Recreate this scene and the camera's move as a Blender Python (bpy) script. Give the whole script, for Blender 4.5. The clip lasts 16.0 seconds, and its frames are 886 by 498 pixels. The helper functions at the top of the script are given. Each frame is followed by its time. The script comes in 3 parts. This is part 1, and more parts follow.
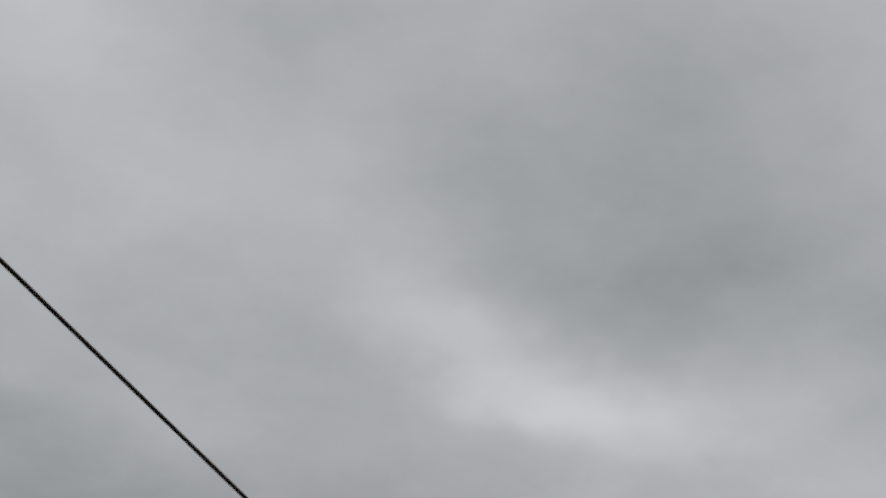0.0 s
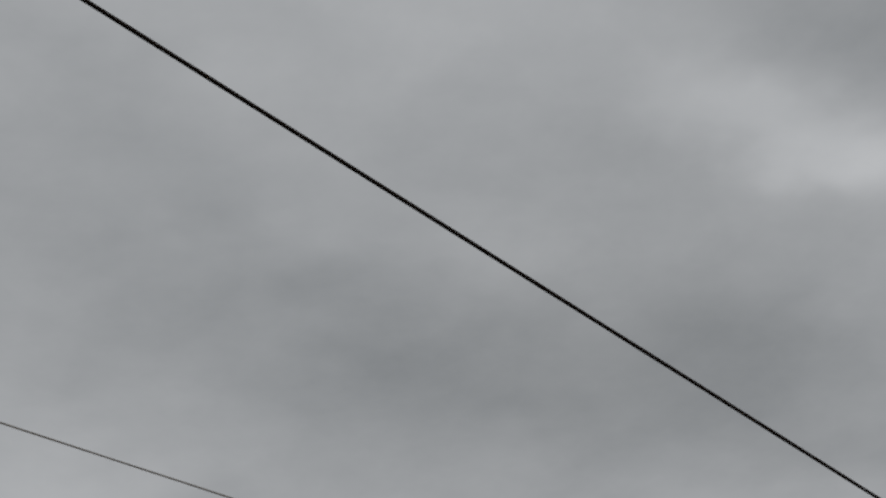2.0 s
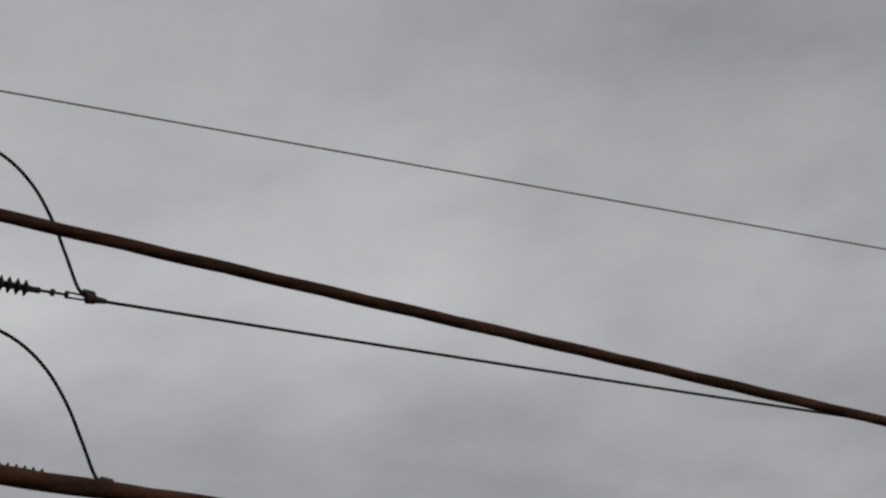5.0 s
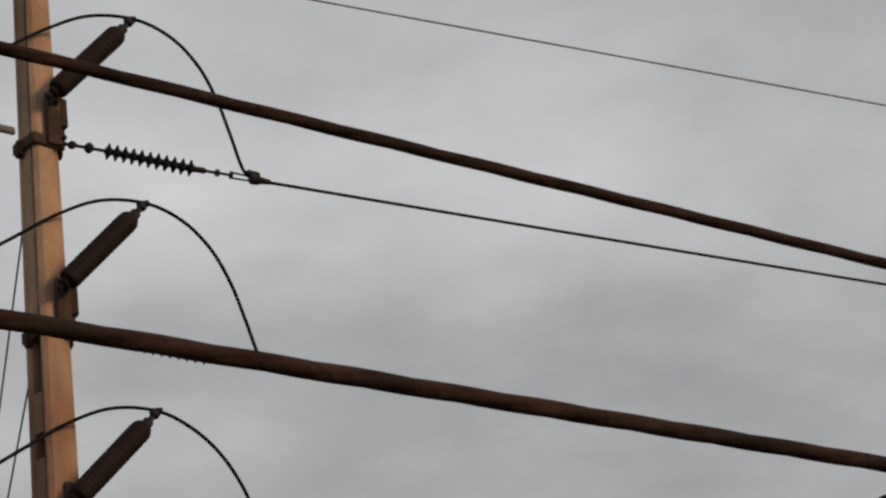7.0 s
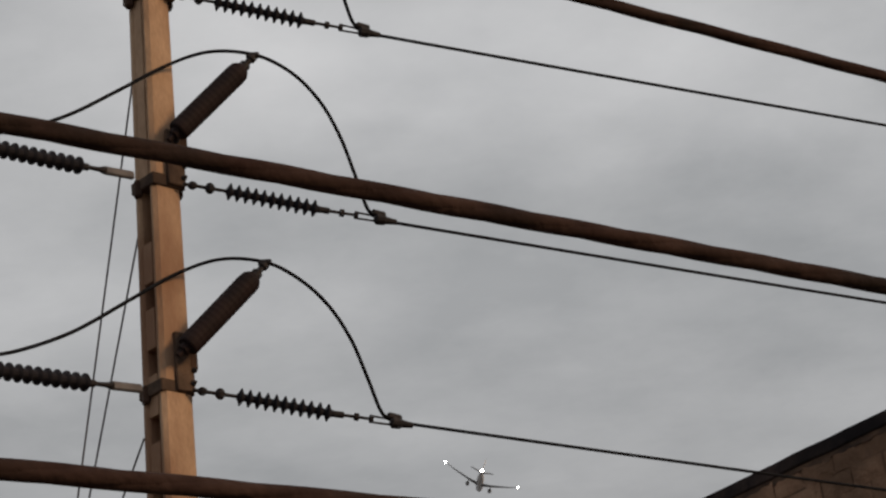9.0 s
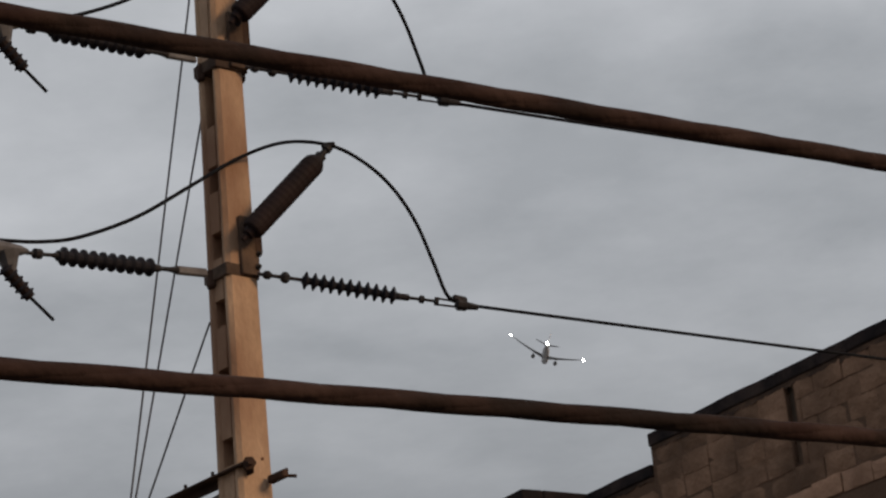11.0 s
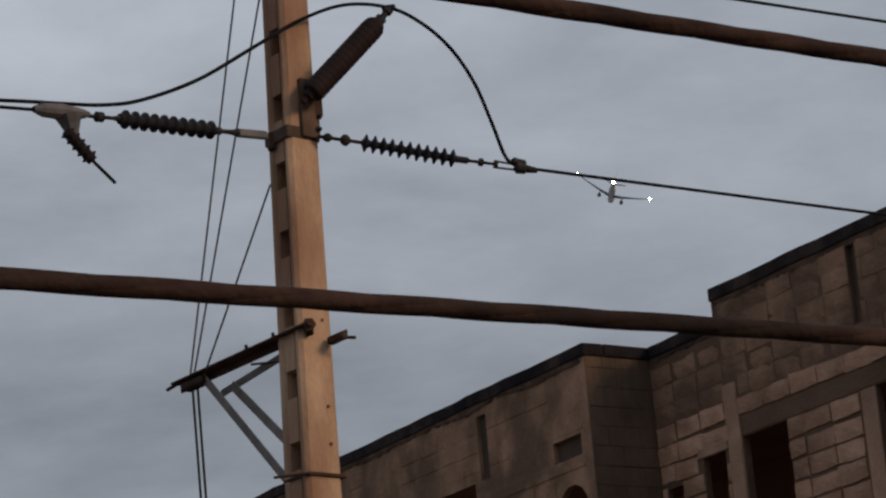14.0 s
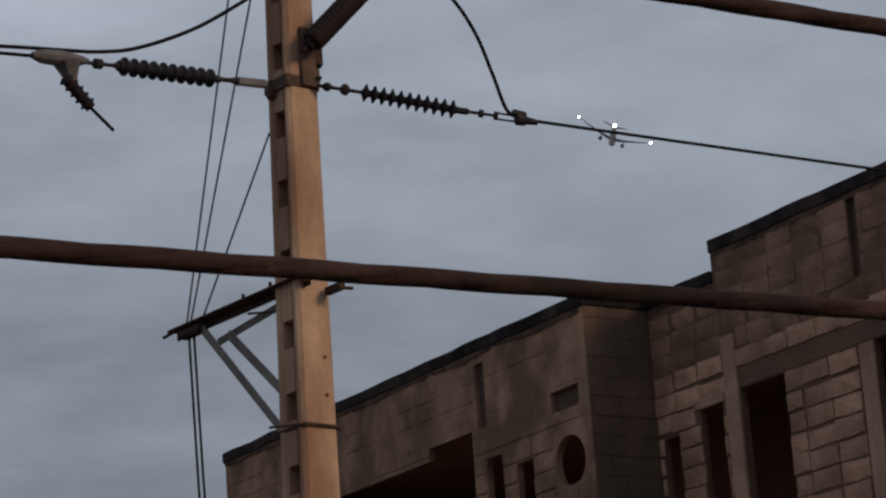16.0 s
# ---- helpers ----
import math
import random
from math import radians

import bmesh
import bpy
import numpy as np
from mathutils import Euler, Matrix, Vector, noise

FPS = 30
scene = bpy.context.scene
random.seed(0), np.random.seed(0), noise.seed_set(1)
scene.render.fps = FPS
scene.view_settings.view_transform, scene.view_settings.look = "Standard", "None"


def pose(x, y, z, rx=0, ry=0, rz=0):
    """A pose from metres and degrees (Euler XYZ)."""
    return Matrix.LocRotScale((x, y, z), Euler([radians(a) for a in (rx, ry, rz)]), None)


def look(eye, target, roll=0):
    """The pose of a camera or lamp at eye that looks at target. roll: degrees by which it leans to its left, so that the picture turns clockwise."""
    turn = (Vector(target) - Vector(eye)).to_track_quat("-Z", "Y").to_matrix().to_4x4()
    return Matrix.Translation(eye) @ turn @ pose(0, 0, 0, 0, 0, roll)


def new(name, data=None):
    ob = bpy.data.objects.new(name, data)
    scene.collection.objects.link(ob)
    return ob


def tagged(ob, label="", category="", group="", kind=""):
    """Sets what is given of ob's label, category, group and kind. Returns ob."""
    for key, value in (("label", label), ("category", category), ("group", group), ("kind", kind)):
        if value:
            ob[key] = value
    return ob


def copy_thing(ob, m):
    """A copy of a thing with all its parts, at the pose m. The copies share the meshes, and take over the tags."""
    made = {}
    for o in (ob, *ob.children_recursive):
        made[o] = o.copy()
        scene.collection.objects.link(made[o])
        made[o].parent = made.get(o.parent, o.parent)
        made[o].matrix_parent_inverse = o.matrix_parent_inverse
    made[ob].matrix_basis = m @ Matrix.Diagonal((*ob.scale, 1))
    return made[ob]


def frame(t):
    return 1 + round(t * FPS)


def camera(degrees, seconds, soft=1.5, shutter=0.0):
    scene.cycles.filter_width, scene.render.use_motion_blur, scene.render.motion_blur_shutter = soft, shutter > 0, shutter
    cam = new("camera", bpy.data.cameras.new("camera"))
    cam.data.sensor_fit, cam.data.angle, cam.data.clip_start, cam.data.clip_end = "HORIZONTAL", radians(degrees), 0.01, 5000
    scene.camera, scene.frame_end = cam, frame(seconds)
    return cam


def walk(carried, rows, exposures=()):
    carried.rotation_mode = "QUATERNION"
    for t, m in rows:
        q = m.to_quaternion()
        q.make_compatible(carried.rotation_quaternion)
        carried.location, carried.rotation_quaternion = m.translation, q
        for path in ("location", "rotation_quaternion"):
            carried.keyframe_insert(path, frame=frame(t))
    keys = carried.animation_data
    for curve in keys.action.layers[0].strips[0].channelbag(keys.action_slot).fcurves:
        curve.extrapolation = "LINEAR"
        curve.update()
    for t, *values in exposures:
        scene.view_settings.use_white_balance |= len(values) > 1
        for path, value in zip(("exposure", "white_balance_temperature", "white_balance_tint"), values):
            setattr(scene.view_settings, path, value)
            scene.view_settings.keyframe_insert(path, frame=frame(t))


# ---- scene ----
cam = camera(19.0, 16.0, soft=2.4)
# seconds, place, yaw, pitch, roll
ROWS = [
    (0, -0.074, 0.063, 1.186, -27.832, 37.490, 0.863),
    (0.5, -0.073, 0.061, 1.191, -26.304, 37.059, -0.575),
    (1, -0.087, 0.076, 1.180, -24.090, 35.987, -3.129),
    (1.5, -0.097, 0.086, 1.180, -21.608, 34.694, -5.315),
    (2, -0.096, 0.077, 1.202, -19.645, 33.695, -6.547),
    (2.5, -0.077, 0.049, 1.236, -18.018, 32.557, -6.877),
    (3, -0.082, 0.038, 1.236, -16.412, 31.345, -7.735),
    (3.5, -0.053, -0.009, 1.286, -14.536, 30.271, -8.564),
    (4, -0.022, -0.051, 1.316, -13.445, 29.482, -9.352),
    (4.5, -0.037, -0.052, 1.306, -12.328, 28.572, -9.571),
    (5, -0.045, -0.053, 1.329, -10.849, 27.564, -9.980),
    (7.5, -0.062, 0.075, 1.333, -5.911, 25.332, -6.986),
    (8, -0.095, 0.131, 1.341, -5.488, 24.845, -6.568),
    (8.5, -0.079, 0.067, 1.281, -4.653, 24.095, -6.513),
    (9, -0.104, 0.100, 1.290, -3.795, 23.053, -5.953),
    (9.5, -0.105, 0.117, 1.254, -3.174, 22.221, -5.517),
    (12, -0.092, 0.162, 1.450, -1.204, 18.856, -5.560),
    (12.5, -0.093, 0.141, 1.459, -1.014, 17.742, -4.779),
    (13, -0.055, 0.047, 1.469, -0.703, 17.134, -4.724),
    (13.5, -0.056, 0.025, 1.485, -0.414, 17.106, -4.857),
    (14, -0.038, 0.011, 1.486, -0.152, 17.112, -4.847),
    (14.5, -0.040, 0.031, 1.489, -0.132, 17.028, -4.714),
    (15, -0.048, 0.056, 1.501, 0.025, 17.021, -4.633),
    (15.5, -0.045, 0.065, 1.550, -0.013, 16.652, -4.430),
    (16, -0.024, 0.051, 1.565, -0.051, 15.844, -4.080),
]
walk(cam,
     [(t, pose(x, y, z, 90 + pitch, 0, yaw) @ pose(0, 0, 0, 0, 0, roll)) for t, x, y, z, yaw, pitch, roll in ROWS],
     [(0.0, -0.09, 6450, 11), (0.8, -0.28, 6450, 11), (1.5, -0.42, 6450, 11), (2.5, -0.25, 6450, 11), (3.5, -0.06, 6500, 11), (5.0, -0.2, 6500, 12), (7.5, 0.0, 6600, 12), (9.5, -0.05, 6600, 12), (12.0, -0.02, 6100, 12), (12.5, -0.06, 6050, 12), (14.5, -0.12, 5900, 12), (15.0, -0.12, 5850, 12), (16.0, -0.22, 5750, 12)])

# ---------------------------------------------------------------- sky and sun
SUN_AZ, SUN_EL = radians(122), radians(20)          # azimuth from +y towards +x


def sky():
    w = bpy.data.worlds.new("overcast_evening_sky")
    scene.world = w
    w.use_nodes = True
    nt = w.node_tree
    nt.nodes.clear()
    N = nt.nodes.new
    out, bg = N("ShaderNodeOutputWorld"), N("ShaderNodeBackground")
    air = N("ShaderNodeTexSky")
    air.sky_type, air.sun_disc = "NISHITA", False
    air.sun_elevation, air.sun_rotation = SUN_EL, SUN_AZ
    dim = N("ShaderNodeVectorMath")
    dim.operation = "SCALE"
    dim.inputs["Scale"].default_value = 0.05
    nt.links.new(air.outputs[0], dim.inputs[0])
    co = N("ShaderNodeTexCoord")
    # flatten the dome into a cloud ceiling
    sep, div = N("ShaderNodeSeparateXYZ"), N("ShaderNodeVectorMath")
    nt.links.new(co.outputs["Generated"], sep.inputs[0])
    lift = N("ShaderNodeMath")
    lift.operation = "MAXIMUM"
    lift.inputs[1].default_value = 0.0
    nt.links.new(sep.outputs[2], lift.inputs[0])
    lift2 = N("ShaderNodeMath")
    lift2.inputs[1].default_value = 0.12
    nt.links.new(lift.outputs[0], lift2.inputs[0])
    comb = N("ShaderNodeCombineXYZ")
    for i in (0, 1):
        m = N("ShaderNodeMath")
        m.operation = "DIVIDE"
        nt.links.new(sep.outputs[i], m.inputs[0])
        nt.links.new(lift2.outputs[0], m.inputs[1])
        nt.links.new(m.outputs[0], comb.inputs[i])
    mix_in = comb.outputs[0]
    # ragged edges for the soft places
    wn = N("ShaderNodeTexNoise")
    wn.inputs["Scale"].default_value, wn.inputs["Detail"].default_value = 7.0, 4.0
    nt.links.new(mix_in, wn.inputs["Vector"])
    half = N("ShaderNodeVectorMath")
    half.operation = "MULTIPLY_ADD"
    half.inputs[1].default_value, half.inputs[2].default_value = (0.16, 0.16, 0), (-0.08, -0.08, 0)
    nt.links.new(wn.outputs["Color"], half.inputs[0])
    bend = N("ShaderNodeVectorMath")
    nt.links.new(mix_in, bend.inputs[0])
    nt.links.new(half.outputs[0], bend.inputs[1])
    warped = bend.outputs[0]

    def noise_of(scale, detail, rough, offset, distortion=0.0):
        mp, n = N("ShaderNodeMapping"), N("ShaderNodeTexNoise")
        mp.inputs["Location"].default_value = offset
        nt.links.new(mix_in, mp.inputs[0])
        n.inputs["Scale"].default_value = scale
        n.inputs["Detail"].default_value = detail
        n.inputs["Roughness"].default_value = rough
        n.inputs["Distortion"].default_value = distortion
        nt.links.new(mp.outputs[0], n.inputs["Vector"])
        return n.outputs["Fac"]

    big = noise_of(2.6, 3.0, 0.5, (3.1, 0.7, 0), 0.4)
    fine = noise_of(9.0, 4.0, 0.55, (1.3, 5.2, 0))
    add = N("ShaderNodeMath")
    add.operation = "MULTIPLY_ADD"
    add.inputs[1].default_value = 0.35
    nt.links.new(fine, add.inputs[0])
    nt.links.new(big, add.inputs[2])
    mottle = N("ShaderNodeMath")
    mottle.operation = "MULTIPLY_ADD"
    mottle.inputs[1].default_value = 0.10
    nt.links.new(noise_of(48.0, 5.0, 0.7, (7.7, 2.9, 0)), mottle.inputs[0])
    nt.links.new(add.outputs[0], mottle.inputs[2])
    ramp = N("ShaderNodeValToRGB")
    e = ramp.color_ramp.elements
    e[0].position, e[0].color = 0.49, (0.335, 0.350, 0.358, 1)
    e[1].position, e[1].color = 0.97, (0.535, 0.548, 0.553, 1)
    nt.links.new(mottle.outputs[0], ramp.inputs[0])
    # thinner and thicker places in the cloud: direction, amount, turn, spread
    total = ramp.outputs[0]
    for way, amount, turn, wide, tall in (((0.421, 0.706, 0.571), 0.12, -20, 0.12, 0.05), ((0.244, 0.732, 0.636), 0.09, 15, 0.26, 0.20), ((0.501, 0.670, 0.548), 0.08, -20, 0.22, 0.09),
                                          ((0.099, 0.885, 0.454), 0.10, -10, 0.30, 0.16), ((0.365, 0.834, 0.414), 0.08, -15, 0.20, 0.12), ((0.430, 0.640, 0.640), -0.07, -25, 0.24, 0.13),
                                          ((0.277, 0.812, 0.513), -0.05, -25, 0.30, 0.12), ((0.085, 0.881, 0.466), 0.06, 0, 0.35, 0.20), ((0.380, 0.780, 0.497), -0.09, -20, 0.22, 0.12),
                                          ((0.316, 0.794, 0.519), -0.04, -10, 0.15, 0.10), ((-0.05, 0.926, 0.372), 0.06, 0, 0.5, 0.12),
                                          ((0.352, 0.750, 0.560), -0.05, -15, 0.14, 0.09), ((0.435, 0.658, 0.615), -0.035, -20, 0.14, 0.10), ((0.255, 0.850, 0.462), -0.075, -20, 0.24, 0.12),
                                          ((-0.065, 0.934, 0.352), -0.06, 0, 0.26, 0.14), ((0.039, 0.945, 0.326), 0.07, 0, 0.22, 0.14)):
        c = Vector(way).normalized()
        sub = N("ShaderNodeVectorMath")
        sub.operation = "SUBTRACT"
        sub.inputs[1].default_value = (c.x / (c.z + 0.12), c.y / (c.z + 0.12), 0)
        nt.links.new(warped, sub.inputs[0])
        near = N("ShaderNodeMapping")
        near.inputs["Rotation"].default_value = (0, 0, radians(turn))
        near.inputs["Scale"].default_value = (1 / wide, 1 / tall, 1)
        nt.links.new(sub.outputs[0], near.inputs[0])
        length = N("ShaderNodeVectorMath")
        length.operation = "LENGTH"
        nt.links.new(near.outputs[0], length.inputs[0])
        fall = N("ShaderNodeMapRange")
        fall.interpolation_type = "SMOOTHERSTEP"
        fall.inputs["From Min"].default_value, fall.inputs["From Max"].default_value = 1.5, 0.0
        fall.inputs["To Min"].default_value, fall.inputs["To Max"].default_value = 0.0, amount
        nt.links.new(length.outputs["Value"], fall.inputs["Value"])
        both = N("ShaderNodeVectorMath")
        nt.links.new(total, both.inputs[0])
        nt.links.new(fall.outputs[0], both.inputs[1])
        total = both.outputs[0]
    low = N("ShaderNodeMapRange")
    low.interpolation_type = "SMOOTHSTEP"
    low.inputs["From Min"].default_value, low.inputs["From Max"].default_value = 0.12, 0.42
    low.inputs["To Min"].default_value, low.inputs["To Max"].default_value = 0.51, 1.03
    nt.links.new(sep.outputs[2], low.inputs["Value"])
    shade = N("ShaderNodeVectorMath")
    shade.operation = "SCALE"
    nt.links.new(total, shade.inputs[0])
    nt.links.new(low.outputs[0], shade.inputs["Scale"])
    total = shade.outputs[0]
    last = N("ShaderNodeMix")
    last.data_type = "RGBA"
    last.inputs["Factor"].default_value = 0.93
    nt.links.new(dim.outputs[0], last.inputs["A"])
    nt.links.new(total, last.inputs["B"])
    nt.links.new(last.outputs["Result"], bg.inputs["Color"])
    bg.inputs["Strength"].default_value = 1.0
    nt.links.new(bg.outputs[0], out.inputs[0])


sky()
sun = new("sun", bpy.data.lights.new("sun", "SUN"))
sun.data.energy, sun.data.angle, sun.data.color = 1.62, radians(14), (1.0, 0.66, 0.36)
sun.matrix_world = look((20 * math.sin(SUN_AZ), 20 * math.cos(SUN_AZ), 20 * math.tan(SUN_EL)), (0, 0, 0))


# ---------------------------------------------------------------- materials
def material(name, base, second, rough=0.8, metal=0.0, scale=6.0, fine=60.0, bump=0.3, stain=None, vary=0.0, stretch=(1, 1, 1), gloss=0.25):
    """A surface with large blotches, fine grain, optional stains, relief, and a tone per piece."""
    m = bpy.data.materials.new(name)
    m.use_nodes = True
    nt = m.node_tree
    N, L = nt.nodes.new, nt.links.new
    b = nt.nodes["Principled BSDF"]
    b.inputs["Roughness"].default_value, b.inputs["Metallic"].default_value = rough, metal
    b.inputs["Specular IOR Level"].default_value = gloss
    co, mp = N("ShaderNodeNewGeometry"), N("ShaderNodeMapping")
    mp.inputs["Scale"].default_value = stretch
    L(co.outputs["Position"], mp.inputs[0])

    def tex(s, d):
        n = N("ShaderNodeTexNoise")
        n.inputs["Scale"].default_value, n.inputs["Detail"].default_value = s, d
        L(mp.outputs[0], n.inputs["Vector"])
        return n.outputs["Fac"]

    def mix(fac, a, bb, mode="MIX"):
        x = N("ShaderNodeMix")
        x.data_type, x.blend_type = "RGBA", mode
        for s, v in (("Factor", fac), ("A", a), ("B", bb)):
            if isinstance(v, (tuple, float, int)):
                x.inputs[s].default_value = v if s == "Factor" else (*v, 1)
            else:
                L(v, x.inputs[s])
        return x.outputs["Result"]

    big, small = tex(scale, 4), tex(fine, 3)
    sharp = N("ShaderNodeMapRange")
    sharp.inputs["From Min"].default_value, sharp.inputs["From Max"].default_value = 0.35, 0.65
    L(big, sharp.inputs[0])
    col = mix(sharp.outputs[0], base, second)
    grain = N("ShaderNodeMapRange")
    grain.inputs["To Min"].default_value, grain.inputs["To Max"].default_value = 0.78, 1.18
    L(small, grain.inputs[0])
    col = mix(1.0, col, grain.outputs[0], "MULTIPLY")
    if stain:
        s = N("ShaderNodeMapRange")
        s.inputs["From Min"].default_value, s.inputs["From Max"].default_value = 0.44, 0.62
        L(tex(scale * 0.45, 6), s.inputs[0])
        col = mix(s.outputs[0], col, stain)
    if vary:
        info, r = N("ShaderNodeObjectInfo"), N("ShaderNodeMapRange")
        r.inputs["To Min"].default_value, r.inputs["To Max"].default_value = 1 - vary, 1 + vary
        L(info.outputs["Random"], r.inputs[0])
        col = mix(1.0, col, r.outputs[0], "MULTIPLY")
    L(col, b.inputs["Base Color"])
    bp = N("ShaderNodeBump")
    bp.inputs["Strength"].default_value, bp.inputs["Distance"].default_value = bump, 0.01
    tall = N("ShaderNodeMath")
    tall.operation = "MULTIPLY_ADD"
    tall.inputs[1].default_value = 1.6
    L(tex(fine * 0.3, 4), tall.inputs[0])
    L(small, tall.inputs[2])
    L(tall.outputs[0], bp.inputs["Height"])
    L(bp.outputs[0], b.inputs["Normal"])
    return m


def glow(name, color, strength):
    m = bpy.data.materials.new(name)
    m.use_nodes = True
    b = m.node_tree.nodes["Principled BSDF"]
    b.inputs["Base Color"].default_value = (*color, 1)
    b.inputs["Emission Color"].default_value = (*color, 1)
    b.inputs["Emission Strength"].default_value = strength
    return m


M_POLE = material("weathered_concrete", (0.39, 0.262, 0.177), (0.51, 0.35, 0.24), 0.9, scale=4.5, fine=50, bump=0.6, stain=(0.26, 0.150, 0.097), stretch=(1, 1, 0.45))
# rust tint, darkened further for the shade inside the pockets
M_POCKET = material("shaded_rusty_concrete", (0.19, 0.088, 0.050), (0.27, 0.135, 0.080), 0.95, scale=6, fine=50, bump=0.6, stain=(0.12, 0.055, 0.032))
M_STEEL = material("galvanised_steel", (0.105, 0.102, 0.112), (0.16, 0.155, 0.165), 0.65, 0.3, scale=9, fine=90, bump=0.15)
M_BRACE = material("weathered_galvanised_flat", (0.15, 0.135, 0.128), (0.225, 0.205, 0.195), 0.75, 0.1, scale=9, fine=90, bump=0.15)
M_RUST = material("rusty_steel", (0.040, 0.025, 0.020), (0.074, 0.043, 0.032), 0.9, 0.1, scale=8, fine=80, bump=0.3)
M_BAND = material("rusty_galvanised_band", (0.085, 0.058, 0.044), (0.145, 0.098, 0.072), 0.9, 0.1, scale=9, fine=70, bump=0.4, stain=(0.055, 0.036, 0.028))
M_POLYMER = material("dark_polymer", (0.013, 0.013, 0.019), (0.021, 0.020, 0.027), 0.7, scale=10, fine=100, bump=0.1, gloss=0.18)
M_BROWN = material("brown_housing", (0.0145, 0.0095, 0.0105), (0.023, 0.0135, 0.0140), 0.7, scale=7, fine=90, bump=0.1, gloss=0.15)
M_FITTING = material("dull_fitting", (0.021, 0.020, 0.024), (0.040, 0.036, 0.039), 0.65, 0.3, scale=12, fine=120, bump=0.2)
M_WIRE = material("black_wire", (0.0075, 0.0080, 0.0115), (0.013, 0.0135, 0.017), 0.8, 0.0, scale=12, fine=140, bump=0.2, gloss=0.1)
M_GREY_WIRE = material("grey_aluminium_wire", (0.20, 0.25, 0.31), (0.25, 0.31, 0.38), 0.6, 0.0, scale=5, fine=60, bump=0.1)
M_CABLE = material("dusty_cable_sheath", (0.032, 0.0175, 0.0155), (0.056, 0.034, 0.029), 0.9, scale=5, fine=40, bump=0.6, stain=(0.021, 0.0148, 0.0135), gloss=0.12)
M_BLOCK = material("concrete_block", (0.375, 0.226, 0.150), (0.50, 0.31, 0.215), 0.95, scale=4.0, fine=30, bump=1.0, stain=(0.27, 0.162, 0.108), vary=0.16)
M_OLD_BLOCK = material("sooty_parapet_block", (0.215, 0.128, 0.083), (0.30, 0.183, 0.122), 0.95, scale=3.0, fine=28, bump=1.0, stain=(0.145, 0.088, 0.058), vary=0.14)
M_MORTAR = material("mortar_render", (0.115, 0.070, 0.047), (0.17, 0.104, 0.071), 0.95, scale=2.2, fine=30, bump=0.9, stain=(0.12, 0.074, 0.05))
# damp stains and the shade of the return wall, both in the colour
M_DAMP_SHADE = material("damp_shaded_render", (0.085, 0.058, 0.041), (0.145, 0.095, 0.066), 0.9, scale=2.6, fine=26, bump=1.0, stain=(0.065, 0.047, 0.035), stretch=(1, 1, 0.5))
M_PLASTER = material("rough_plaster", (0.215, 0.129, 0.084), (0.385, 0.236, 0.158), 0.95, scale=3.4, fine=20, bump=1.2, stain=(0.15, 0.092, 0.061), stretch=(1, 1, 0.8))
M_INNER = material("bare_room_wall", (0.31, 0.165, 0.105), (0.38, 0.205, 0.135), 0.95, scale=1.5, fine=20, bump=0.4)
M_CONCRETE = material("cast_concrete", (0.37, 0.232, 0.16), (0.46, 0.295, 0.21), 0.9, scale=2.5, fine=35, bump=0.8, stain=(0.26, 0.163, 0.112))
# the shade on the coping is put into this near-black colour
M_COPING = material("shade_dark_coping", (0.026, 0.021, 0.023), (0.062, 0.046, 0.042), 0.95, scale=4, fine=40, bump=0.7, stain=(0.018, 0.016, 0.018), gloss=0.06)
M_EDGE_STAIN = material("thin_edge_stain", (0.085, 0.058, 0.045), (0.15, 0.096, 0.068), 0.95, scale=5, fine=45, bump=0.6, stain=(0.055, 0.040, 0.034), gloss=0.08)
M_GROUND = material("dusty_ground", (0.10, 0.085, 0.07), (0.15, 0.125, 0.10), 0.95, scale=0.4, fine=8, bump=0.4)
M_HULL = material("white_aircraft_paint", (0.50, 0.50, 0.52), (0.58, 0.58, 0.60), 0.5, scale=0.1, fine=1.5, bump=0.02)
M_WING = material("grey_aircraft_paint", (0.17, 0.17, 0.18), (0.22, 0.22, 0.23), 0.5, scale=0.15, fine=1.5, bump=0.02)
M_LAMP = glow("aircraft_light", (1.0, 0.95, 0.85), 14.0)


# ---------------------------------------------------------------- builders
def thing(name, base, label, category, group="", kind=""):
    ob = new(name)
    ob.location = base
    ob.empty_display_size = 0.2
    return tagged(ob, label, category, group, kind)


def base_of(ob):
    return ob.location + (base_of(ob.parent) if ob.parent else Vector())


def part(name, bm, mat, parent, label="", smooth=False):
    """Links a bmesh, given in world metres, as one mesh under its thing or part."""
    me = bpy.data.meshes.new(name)
    if parent:
        bm.transform(Matrix.Translation(-base_of(parent)))
    bmesh.ops.recalc_face_normals(bm, faces=bm.faces)
    bm.to_mesh(me)
    bm.free()
    me.materials.append(mat)
    if smooth:
        for p in me.polygons:
            p.use_smooth = True
    ob = new(name, me)
    ob.parent = parent
    return tagged(ob, label)


def box(bm, m, sx, sy, sz, bevel=0.0):
    """A box of that size about the pose m."""
    r = bmesh.ops.create_cube(bm, size=1.0, matrix=m @ Matrix.Diagonal((sx, sy, sz, 1)))
    if bevel:
        es = list({e for v in r["verts"] for e in v.link_edges})
        bmesh.ops.bevel(bm, geom=es, offset=bevel, segments=1, affect="EDGES")
    return bm


